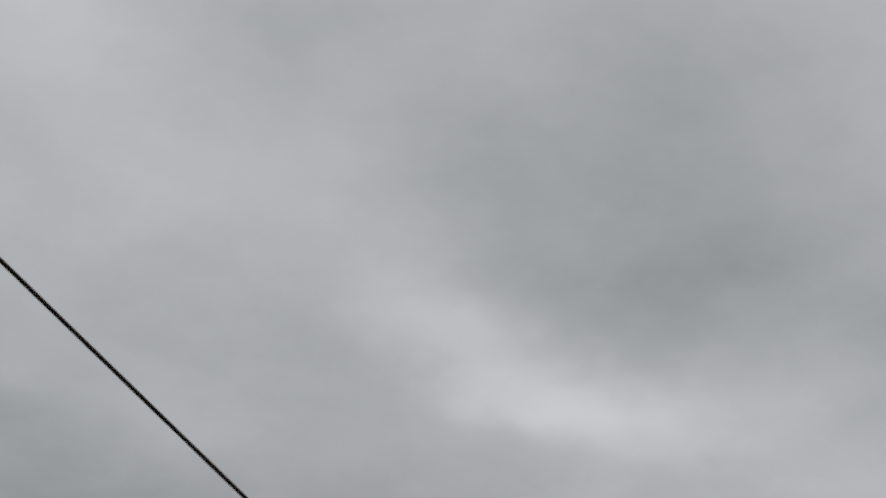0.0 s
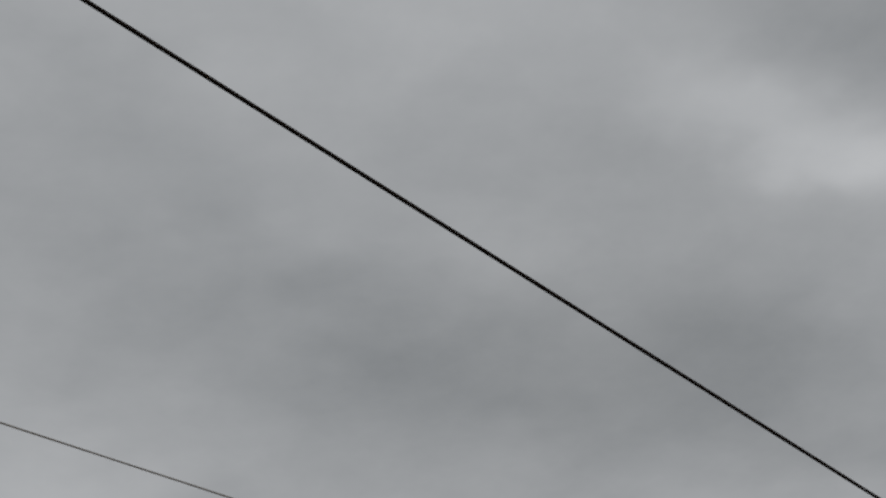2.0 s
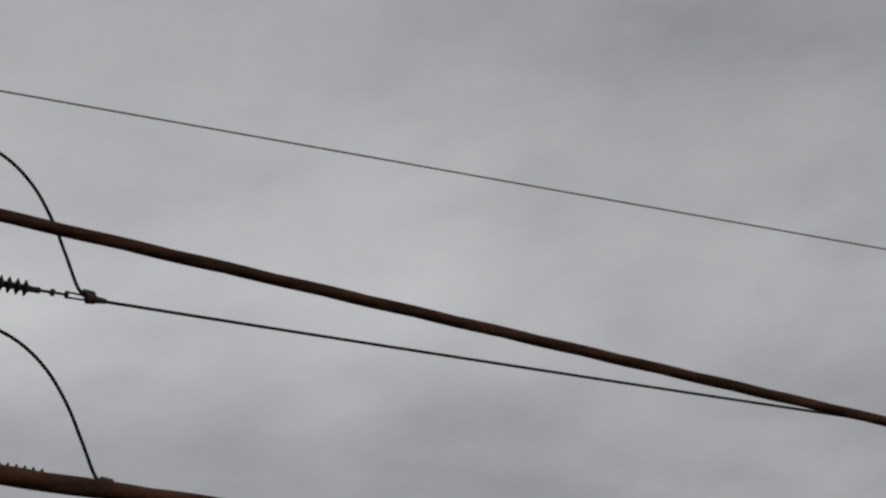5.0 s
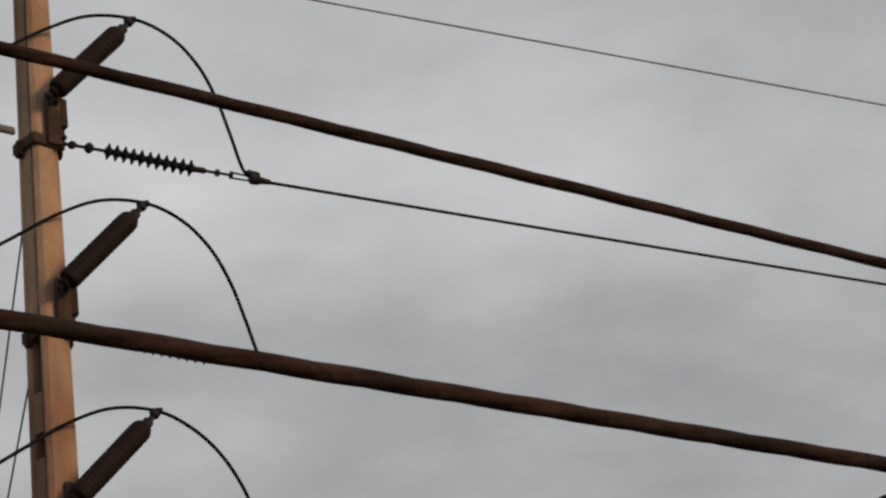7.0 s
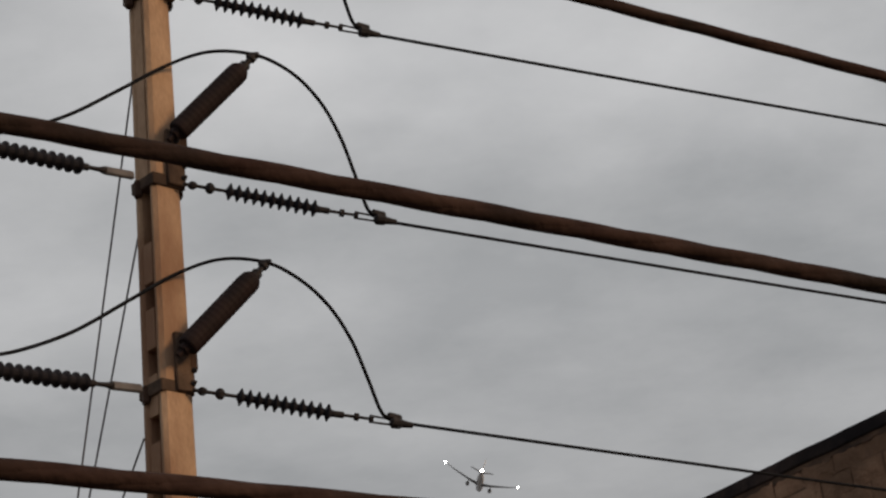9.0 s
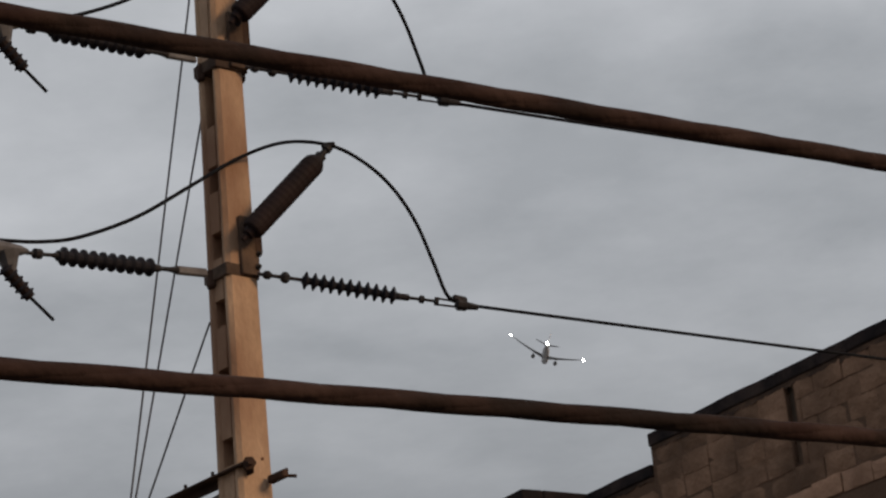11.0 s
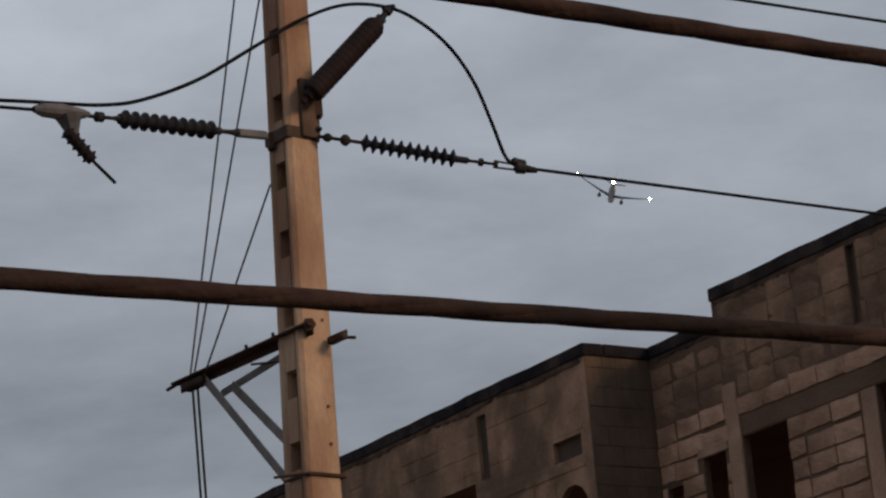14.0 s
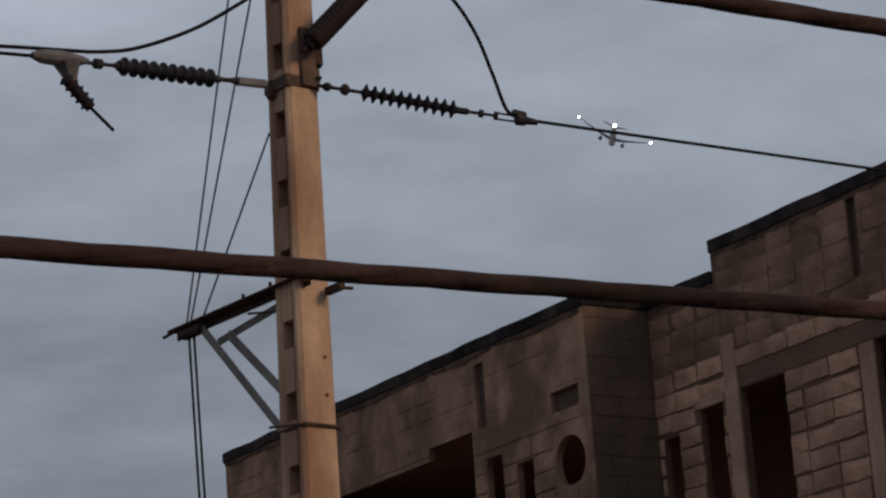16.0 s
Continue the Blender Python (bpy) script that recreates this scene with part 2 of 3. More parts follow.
def turned(bm, a, b, profile, seg=16):
    """A body of revolution from a to b: profile rows of (share of the way, radius)."""
    a, b = Vector(a), Vector(b)
    q = (b - a).to_track_quat("Z", "Y").to_matrix()
    rings = []
    for s, r in profile:
        c = a.lerp(b, s)
        rings.append([bm.verts.new(c + q @ Vector((r * math.cos(k * math.tau / seg), r * math.sin(k * math.tau / seg), 0))) for k in range(seg)])
    for p, n in zip(rings, rings[1:]):
        for k in range(seg):
            bm.faces.new((p[k], p[(k + 1) % seg], n[(k + 1) % seg], n[k]))
    bm.faces.new(rings[0][::-1])
    bm.faces.new(rings[-1])
    return bm


def rod(bm, a, b, r, seg=10):
    return turned(bm, a, b, [(0, r), (1, r)], seg)


def smooth_path(pts, steps=8):
    """A Catmull-Rom line through the points."""
    p = [Vector(v) for v in pts]
    p = [2 * p[0] - p[1]] + p + [2 * p[-1] - p[-2]]
    out = []
    for i in range(1, len(p) - 2):
        for k in range(steps):
            t = k / steps
            out.append(0.5 * (2 * p[i] + (p[i + 1] - p[i - 1]) * t + (2 * p[i - 1] - 5 * p[i] + 4 * p[i + 1] - p[i + 2]) * t * t
                              + (3 * p[i] - p[i - 1] - 3 * p[i + 1] + p[i + 2]) * t ** 3))
    return out + [p[-2]]


def tube(bm, path, r, seg=8, wobble=0.0, twist=None):
    """A tube along a path; twist = (strand offset, metres a turn, phase) winds it round the path."""
    path = [Vector(v) for v in path]
    rings, run = [], 0.0
    for i, c in enumerate(path):
        d = (path[min(i + 1, len(path) - 1)] - path[max(i - 1, 0)]).normalized()
        side = d.cross(Vector((0, 0, 1))).normalized()
        up = side.cross(d)
        if i:
            run += (c - path[i - 1]).length
        if twist:
            a = run / twist[1] * math.tau + twist[2]
            c = c + twist[0] * (side * math.cos(a) + up * math.sin(a))
        rr = r * (1 + wobble * noise.noise(c * 3.0))
        rings.append([bm.verts.new(c + rr * (side * math.cos(k * math.tau / seg) + up * math.sin(k * math.tau / seg))) for k in range(seg)])
    for p, n in zip(rings, rings[1:]):
        for k in range(seg):
            bm.faces.new((p[k], p[(k + 1) % seg], n[(k + 1) % seg], n[k]))
    bm.faces.new(rings[0][::-1])
    bm.faces.new(rings[-1])
    return bm


# ---------------------------------------------------------------- ground
def ground():
    bm = bmesh.new()
    bmesh.ops.create_grid(bm, x_segments=40, y_segments=40, size=2500)
    ob = part("ground", bm, M_GROUND, None)
    tagged(ob, "bare dusty ground of the street", "ground", kind="structure")


ground()

# ---------------------------------------------------------------- pole and line
PX, PY = -0.905, 16.10            # axis of the pole
TURN = radians(15)                # the line runs to the right and away
ALONG, ACROSS = Vector((math.cos(TURN), math.sin(TURN), 0)), Vector((math.sin(TURN), -math.cos(TURN), 0))
STEP = 1.455                      # height between the three conductors


def line_at(x, z):
    """A place in the upright plane of the line, from its reading on the plane 16 m ahead of the street eye."""
    y = 16.0 / (1 - math.tan(TURN) * (x / 16 + 0.05))
    return Vector((x / 16 * y, y, 1.6 + (z - 1.6) * y / 16))


EYE = Vector((-0.03, 0.01, 1.43))
LEFT_TURN = radians(43)           # on the other side of the pole the line comes towards the street


def left_at(x, z):
    """The same for the left-hand span, which leaves the pole at its own angle."""
    ref = Vector((x, 16.0, z)) - EYE
    k = math.tan(LEFT_TURN)
    t = (15.97 - k * PX - EYE.y + k * EYE.x) / (ref.y - k * ref.x)
    return EYE + ref * t


def nearer(p, d):
    """The place d metres before p on the line of sight from the street."""
    return p + (EYE - p).normalized() * d


def utility_pole():
    pole = thing("utility_pole", (PX, PY, 0), "tan weathered concrete utility pole with recessed ladder side", "pole")
    rot = Matrix.Rotation(radians(40), 4, "Z")
    top = 12.0

    def wide(z):
        return 1 - (z - 6.5) * 0.045

    def slab(bm, x0, x1, y0, y1, z0=0.0, z1=top, bevel=0.012):
        vs = []
        for z in (z0, z1):
            k = wide(z)
            for x, y in ((x0, y0), (x1, y0), (x1, y1), (x0, y1)):
                vs.append(bm.verts.new(rot @ Vector((x * k, y * k, z)) + Vector((PX - 0.008 + 0.009 * (z - 5.5), PY, 0))))
        fs = [(0, 3, 2, 1), (4, 5, 6, 7), (0, 1, 5, 4), (1, 2, 6, 5), (2, 3, 7, 6), (3, 0, 4, 7)]
        faces = [bm.faces.new([vs[i] for i in f]) for f in fs]
        if bevel:
            es = list({e for f in faces for e in f.edges})
            bmesh.ops.bevel(bm, geom=es, offset=bevel, segments=1, affect="EDGES")

    w, d = 0.126, 0.121            # half width of the front, half depth
    for name, y0, y1 in (("front_flange", -d, -d + 0.078), ("back_flange", d - 0.066, d)):
        bm = bmesh.new()
        slab(bm, -w, w, y0, y1, bevel=0.026 if name == "front_flange" else 0.014)
        part(name, bm, M_POLE, pole)
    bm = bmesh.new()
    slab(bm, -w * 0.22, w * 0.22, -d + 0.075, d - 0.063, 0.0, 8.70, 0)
    part("web", bm, M_POCKET, pole, "rusty back of the pockets with shade painted in")
    bm = bmesh.new()
    slab(bm, -w * 0.95, w * 0.95, -d + 0.076, d - 0.064, 8.71, top, 0)
    part("solid_head", bm, M_POLE, pole)
    z = 0.186
    while z < 8.4:
        bm = bmesh.new()
        slab(bm, -w * 0.93, w * 0.93, -d + 0.076, d - 0.064, z, z + 0.28, 0)
        part("rung", bm, M_POLE, pole)
        z += 0.46
    # two old bolt holes on the front, their dark inside painted as discs
    for zz in (5.22, 5.46, 6.02, 8.1):
        bm = bmesh.new()
        k = wide(zz)
        a = rot @ Vector((0.045 * k, -d * k + 0.004, zz)) + Vector((PX, PY, 0))
        rod(bm, a, a + rot @ Vector((0, -0.008, 0)), 0.011)
        part("hole_disc", bm, M_POCKET, pole)
    # thin strap below the strut
    bm = bmesh.new()
    for zz in (5.02,):
        k = wide(zz)
        box(bm, Matrix.Translation((PX, PY, zz)) @ rot, (w * 2 + 0.02) * k, (d * 2 + 0.02) * k, 0.022, 0.003)
    part("strap", bm, M_RUST, pole)
    bm = bmesh.new()
    k = wide(5.02)
    a = Vector((PX, PY, 5.02)) + rot @ Vector((-w * k - 0.005, -d * k, 0))
    rod(bm, a, a + Vector((-0.22, 0.02, -0.005)), 0.009)
    part("strap_tail", bm, M_RUST, pole)
    return pole


utility_pole()


def shed_mesh(r_big, r_core, thick):
    bm = bmesh.new()
    turned(bm, (0, 0, -thick / 2), (0, 0, thick / 2),
           [(0, r_core), (0.05, r_big * 0.55), (0.30, r_big), (0.42, r_big), (0.75, r_big * 0.5), (1, r_core)], 14)
    bmesh.ops.recalc_face_normals(bm, faces=bm.faces)
    me = bpy.data.meshes.new("shed")
    bm.to_mesh(me)
    bm.free()
    me.materials.append(M_POLYMER)
    for p in me.polygons:
        p.use_smooth = True
    return me


SHED, SMALL_SHED = shed_mesh(0.059, 0.022, 0.045), shed_mesh(0.050, 0.018, 0.05)


def sheds(parent, a, b, count, mesh):
    q = (b - a).to_track_quat("Z", "Y")
    for k in range(count):
        ob = new("shed", mesh)
        ob.parent = parent
        ob.location = a.lerp(b, (k + 0.5) / count) - parent.location
        ob.rotation_mode = "QUATERNION"
        ob.rotation_quaternion = q


def line_set():
    """The lowest of three alike sets on the pole; returns its things."""
    made = []
    zc = 7.265
    # band and bracket
    br = thing("pole_bracket", (PX, PY, zc), "rusty steel band and angle bracket clamped round the concrete pole", "bracket", "pole brackets")
    rot = Matrix.Rotation(radians(40), 4, "Z")
    k = 1 - (zc - 6.5) * 0.05
    here = Matrix.Translation((PX, PY, zc)) @ rot
    bm = bmesh.new()
    box(bm, here, 0.272 * k, 0.262 * k, 0.085, 0.006)
    part("band", bm, M_BAND, br)
    bm = bmesh.new()
    box(bm, here @ Matrix.Translation((0.050, -0.140 * k, 0.17)), 0.14, 0.035, 0.40, 0.006)
    part("back_plate", bm, M_BAND, br)
    bm = bmesh.new()
    box(bm, here @ Matrix.Translation((0.120, -0.105, 0.24)), 0.06, 0.10, 0.22, 0.006)
    part("angle_arm", bm, M_RUST, br)
    for dx, dz in ((0.05, 0.29), (0.10, 0.03), (0.112, 0.12)):
        bm = bmesh.new()
        p = here @ Vector((dx, -0.155 * k, dz))
        turned(bm, p, here @ Vector((dx, -0.19 * k, dz)), [(0, 0.020), (0.5, 0.020), (0.5, 0.011), (1, 0.011)], 6)
        part("bolt", bm, M_FITTING, br)
    for sgn in (-1, 1):
        bm = bmesh.new()
        p = Vector((PX, PY, zc)) + ALONG * sgn * 0.135
        box(bm, Matrix.Translation(p + Vector((0, 0, -0.02))) @ Matrix.Rotation(TURN, 4, "Z"), 0.05, 0.07, 0.12, 0.01)
        part("lug", bm, M_RUST, br)
    made.append(br)

    # right-hand string
    a, s0, s1, e = line_at(-0.735, 7.233), line_at(-0.455, 7.165), line_at(0.145, 7.0), line_at(0.395, 6.943)
    ins = thing("tension_insulator", a, "dark polymer tension insulator with eleven sheds, strung from the pole", "insulator", "tension insulators")
    bm = bmesh.new()
    rod(bm, s0, s1, 0.024)
    part("core", bm, M_POLYMER, ins)
    sheds(ins, s0, s1, 11, SHED)
    bm = bmesh.new()
    rod(bm, a, s0, 0.012)
    part("end_rod", bm, M_FITTING, ins)
    for t, r in ((0.22, 0.030), (0.62, 0.040)):
        bm = bmesh.new()
        c = a.lerp(s0, t)
        turned(bm, c - ALONG * 0.03, c + ALONG * 0.03, [(0, r * 0.5), (0.35, r), (0.65, r), (1, r * 0.5)], 8)
        part("shackle", bm, M_FITTING, ins)
    bm = bmesh.new()
    turned(bm, s1, e, [(0, 0.022), (0.25, 0.022), (0.3, 0.011), (0.52, 0.011), (0.54, 0.026), (0.64, 0.026), (0.66, 0.010), (0.9, 0.010), (0.92, 0.028), (1, 0.028)], 10)
    part("end_fitting", bm, M_FITTING, ins, smooth=False)
    made.append(ins)

    # dead-end clamp on the right
    c0, c1 = line_at(0.385, 6.945), line_at(0.645, 6.880)
    cl = thing("dead_end_clamp", c0, "dark bolted dead-end clamp gripping the line wire", "clamp", "dead-end clamps")
    for off in (-0.022, 0.022):
        bm = bmesh.new()
        o = Vector((0, 0, off))
        rod(bm, c0 + o, c0.lerp(c1, 0.55) + o * 0.8, 0.007)
        part("side_strap", bm, M_FITTING, cl)
    bm = bmesh.new()
    turned(bm, c0.lerp(c1, 0.45), c1, [(0, 0.022), (0.1, 0.040), (0.45, 0.036), (0.55, 0.026), (1, 0.018)], 10)
    part("body", bm, M_FITTING, cl)
    bm = bmesh.new()
    m = c0.lerp(c1, 0.56) + Vector((0, 0, 0.035))
    box(bm, Matrix.Translation(m) @ Matrix.Rotation(TURN, 4, "Z") @ Matrix.Rotation(radians(14), 4, "Y"), 0.10, 0.06, 0.045, 0.012)
    part("keeper", bm, M_FITTING, cl)
    made.append(cl)

    # left-hand string
    a, s1, s0, e = left_at(-1.04, 7.262), left_at(-1.395, 7.332), left_at(-2.0, 7.468), left_at(-2.2, 7.506)
    ins = thing("tension_insulator", a, "dark polymer tension insulator with ten sheds and a flat steel link", "insulator", "tension insulators")
    bm = bmesh.new()
    rod(bm, s1, s0, 0.034)
    part("core", bm, M_POLYMER, ins)
    sheds(ins, s1, s0, 10, SHED)
    bm = bmesh.new()
    mid, q = a.lerp(s1, 0.33), (s1 - a).to_track_quat("X", "Z").to_matrix().to_4x4()
    box(bm, Matrix.Translation(mid) @ q, (s1 - a).length * 0.56, 0.035, 0.056, 0.010)
    part("flat_link", bm, M_STEEL, ins, "grey galvanised flat link")
    bm = bmesh.new()
    turned(bm, a.lerp(s1, 0.58), s1, [(0, 0.027), (0.3, 0.016), (0.7, 0.014), (0.75, 0.024), (1, 0.024)], 10)
    part("end_rod", bm, M_FITTING, ins)
    bm = bmesh.new()
    turned(bm, s0, e, [(0, 0.022), (0.2, 0.012), (0.5, 0.012), (0.55, 0.032), (0.75, 0.032), (0.8, 0.012), (1, 0.012)], 10)
    part("end_fitting", bm, M_FITTING, ins)
    made.append(ins)

    # left clamp: a plate that tapers down to a hanging rod
    p0, p1, p2 = left_at(-2.19, 7.515), left_at(-2.55, 7.585), left_at(-2.30, 7.43)
    cl = thing("line_clamp", p0, "pale grey cast line clamp on the line wire", "clamp", "line clamps")
    bm = bmesh.new()
    turned(bm, p0, p1, [(0, 0.014), (0.12, 0.03), (0.5, 0.05), (0.85, 0.042), (1, 0.02)], 10)
    part("body", bm, M_STEEL, cl)
    bm = bmesh.new()
    turned(bm, p0.lerp(p1, 0.38) + Vector((0, 0, -0.02)), left_at(-2.30, 7.37), [(0, 0.085), (0.4, 0.06), (1, 0.030)], 8)
    part("neck", bm, M_STEEL, cl)
    made.append(cl)
    t0, t1, t2 = left_at(-2.345, 7.42), left_at(-2.185, 7.20), left_at(-2.045, 7.035)
    tail = thing("hanging_insulator", t0, "short ribbed insulator with a thin rod hanging from the clamp", "insulator", "hanging insulators")
    bm = bmesh.new()
    turned(bm, t0, t1, [(0, 0.03), (0.1, 0.038), (1, 0.034)], 10)
    part("core", bm, M_BROWN, tail)
    sheds(tail, t0, t1, 5, SMALL_SHED)
    bm = bmesh.new()
    rod(bm, t1, t2, 0.011)
    part("spark_rod", bm, M_WIRE, tail)
    made.append(tail)

    # surge arrester leaning out from the pole
    a0, a1, a2 = line_at(-0.752, 7.53), line_at(-0.288, 7.985), line_at(-0.215, 8.065)
    a0, a1, a2 = (nearer(v, 0.12) for v in (a0, a1, a2))
    ar = thing("surge_arrester", a0, "dark brown surge arrester leaning out from the pole bracket", "arrester", "surge arresters")
    bm = bmesh.new()
    prof = [(0, 0.066), (0.015, 0.074)]
    for n in range(14):
        prof += [(0.04 + n * 0.062, 0.0755), (0.062 + n * 0.062, 0.0770), (0.084 + n * 0.062, 0.0755)]
    turned(bm, a0, a1, prof + [(0.94, 0.072), (0.98, 0.055), (1, 0.04)], 16)
    part("housing", bm, M_BROWN, ar)
    bm = bmesh.new()
    turned(bm, a1, a2, [(0, 0.038), (0.3, 0.038), (0.35, 0.022), (0.7, 0.022), (0.75, 0.034), (1, 0.034)], 10)
    part("top_terminal", bm, M_FITTING, ar)
    bm = bmesh.new()
    box(bm, Matrix.Translation(a2 + Vector((0, 0, 0.01))), 0.09, 0.05, 0.035, 0.008)
    part("clamp_plate", bm, M_FITTING, ar)
    bm = bmesh.new()
    turned(bm, a0 - (a1 - a0).normalized() * 0.09, a0, [(0, 0.02), (0.5, 0.02), (0.55, 0.04), (1, 0.045)], 10)
    part("foot", bm, M_BROWN, ar)
    made.append(ar)

    # line wires
    a = left_at(-2.54, 7.580)
    lw = thing("line_wire", a, "black overhead line wire running over the street", "wire", "line wires")
    bm = bmesh.new()
    b = left_at(-3.9, 7.82)
    tube(bm, [a + (b - a) * s for s in np.linspace(0, 12, 30)], 0.0115, 8)
    part("conductor", bm, M_WIRE, lw, smooth=True)
    made.append(lw)
    return made


def jumper(dx, dz, lift, left):
    """The jumper of one set: raised by lift at the arrester and by left at its far end."""
    pts = [(-3.6, 7.80), (-3.0, 7.70), (-2.581, 7.640), (-2.363, 7.606), (-2.108, 7.573), (-1.853, 7.583), (-1.482, 7.689), (-1.106, 7.882), (-0.802, 8.039), (-0.502, 8.122),
           (-0.21, 8.077), (0.002, 7.94), (0.171, 7.748), (0.299, 7.502), (0.386, 7.223), (0.455, 6.985), (0.53, 6.925)]
    path = []
    for x, z in pts:
        swell = max(0.0, 1 - abs(x + 0.215) / 0.75)
        up = left + (lift - left) * min(1, max(0, (x + 1.9) / 1.2)) if x < -0.5 else lift * min(1, max(0, (0.46 - x) / 0.5))
        path.append(nearer((left_at if x < PX else line_at)(x, z), 0.13 * swell) + Vector((dx + 0.6 * lift * max(0.0, 1 - abs(x - 0.1) / 0.45), 0, dz + up)))
    jm = thing("jumper_cable", path[9], "black jumper cable arched over the surge arrester", "cable", "jumper cables")
    bm = bmesh.new()
    tube(bm, smooth_path(path), 0.0125, 8)
    part("conductor", bm, M_WIRE, jm, smooth=True)


LEVELS = ((0.0, 0.0, 0.0, 0.0), (0.022, STEP - 0.004, 0.074, 0.035), (0.033, 2 * STEP - 0.034, 0.105, 0.055))
for ob in line_set():
    for dx, dz, lift, left in LEVELS[1:]:
        up = lift if ob.name.startswith("surge") else left if (ob.location - Vector((PX, PY, 0))).dot(ALONG) < -0.1 else 0.0
        copy_thing(ob, Matrix.Translation(ob.location + Vector((dx, 0, dz + up))))
for level in LEVELS:
    jumper(*level)


def line_wire(dx, dz, rise):
    """The span that leaves the dead-end clamp, away over the roof."""
    a = line_at(0.63, 6.884) + Vector((dx, 0, dz))
    lw = thing("line_wire", a, "black overhead line wire running over the street", "wire", "line wires")
    bm = bmesh.new()
    tube(bm, [a + Vector((s, 0.609 * s, rise * s + 0.0009 * s * s)) for s in np.linspace(0, 20, 50)], 0.0118, 8)
    part("conductor", bm, M_WIRE, lw, smooth=True)


for (dx, dz, _, _), lower, rise in zip(LEVELS, (0.007, -0.006, -0.004), (-0.0191, 0.0053, 0.0386)):
    line_wire(dx, dz + lower, rise)


# ---------------------------------------------------------------- strut arm with guy wires
def guy_arm():
    near, far = Vector((-0.875, 15.885, 5.955)), Vector((-1.825, 16.937, 5.918))
    arm = thing("strut_arm", near, "rusty steel angle strut with two grey braces bolted to the pole", "bracket")
    d = (far - near).normalized()
    q = d.to_track_quat("X", "Z").to_matrix().to_4x4()
    L = (far - near).length
    for name, off, sy, sz in (("top_leg", 0.0, 0.090, 0.014), ("side_leg", -0.040, 0.014, 0.062)):
        bm = bmesh.new()
        box(bm, Matrix.Translation(near.lerp(far, 0.5)) @ q @ Matrix.Translation((0, off, -0.026 if name == "side_leg" else 0)), L, sy, sz, 0.003)
        part(name, bm, M_RUST, arm)
    for name, a, b, w in (("brace", far + d * -0.32 + Vector((0, 0, -0.05)), Vector((-1.08, 16.12, 5.03)), 0.055),
                          ("brace", far + d * -0.50 + Vector((0.06, 0.05, -0.13)), Vector((-1.05, 16.18, 5.27)), 0.060),
                          ("brace", far + d * -0.31 + Vector((0.10, 0.12, -0.125)), Vector((-1.03, 16.20, 5.87)), 0.05)):
        bm = bmesh.new()
        qq = (b - a).to_track_quat("X", "Z").to_matrix().to_4x4()
        box(bm, Matrix.Translation(a.lerp(b, 0.5)) @ qq, (b - a).length, 0.014, w, 0.003)
        part(name, bm, M_BRACE, arm, "dull grey galvanised flat brace")
    bm = bmesh.new()
    box(bm, Matrix.Translation(far + d * -0.22 + Vector((0, 0, -0.055))) @ q, 0.24, 0.09, 0.05, 0.01)
    part("guy_saddle", bm, M_RUST, arm)
    bm = bmesh.new()
    rod(bm, far + d * -0.02, far + d * 0.10 + Vector((0, 0, -0.01)), 0.012)
    part("end_bolt", bm, M_RUST, arm)
    for off in (0.25, 0.45):
        bm = bmesh.new()
        p = near.lerp(far, off) + Vector((0, 0, 0.0))
        turned(bm, p, p + Vector((0, 0, 0.05)), [(0, 0.022), (0.4, 0.022), (0.4, 0.011), (1, 0.011)], 6)
        part("bolt", bm, M_RUST, arm)
    bm = bmesh.new()
    turned(bm, near + Vector((0.0, 0.03, 0.0)), near + Vector((0.02, -0.05, 0.0)), [(0, 0.045), (0.5, 0.045), (0.5, 0.022), (1, 0.022)], 6)
    part("through_bolt", bm, M_RUST, arm, "rusty bolt head")
    bm = bmesh.new()
    rod(bm, near.lerp(far, 0.42) + Vector((0, 0, -0.09)), Vector((-1.07, 16.14, 5.80)), 0.008)
    part("tie_rod", bm, M_RUST, arm)
    # stub and bolt on the other side of the pole
    bm = bmesh.new()
    box(bm, Matrix.Translation((-0.70, 15.98, 5.88)) @ q, 0.16, 0.05, 0.05, 0.008)
    part("stub", bm, M_RUST, arm)
    bm = bmesh.new()
    rod(bm, (-0.70, 15.97, 5.885), (-0.585, 15.95, 5.865), 0.011)
    part("stub_bolt", bm, M_RUST, arm)
    bm = bmesh.new()
    rod(bm, (-0.69, 15.96, 5.90), (-0.635, 15.95, 5.915), 0.010)
    part("stub_bolt", bm, M_RUST, arm)

    end = far + d * -0.18 + Vector((0, 0, -0.03))
    for n, (z, gx) in enumerate(((6.98, -0.13), (8.56, -0.01), (10.1, 0.03))):
        top = Vector((PX + (-0.160, -0.092, -0.018)[n], PY + (0.03, 0.05, 0.06)[n], z))
        o = d * gx
        g = thing("guy_wire", end + o, "thin grey guy wire from the pole to the strut", "wire", "guy wires")
        bm = bmesh.new()
        tube(bm, [top.lerp(end + o, s) for s in np.linspace(0, 1, 12)], 0.007, 6)
        part("strand", bm, M_STEEL, g)
    for gx in (0.0, 0.055):
        p = end + d * -gx
        g = thing("down_guy", (p.x, p.y, 0), "dark guy wire dropping from the strut to the ground", "wire", "down guys")
        bm = bmesh.new()
        tube(bm, [p, p + Vector((0.02, 0, -1.0)), p + Vector((0.05 + gx * 0.3, 0, -2.2)), Vector((p.x + 0.12, p.y, 0.0))], 0.009, 6)
        part("strand", bm, M_WIRE, g)


guy_arm()


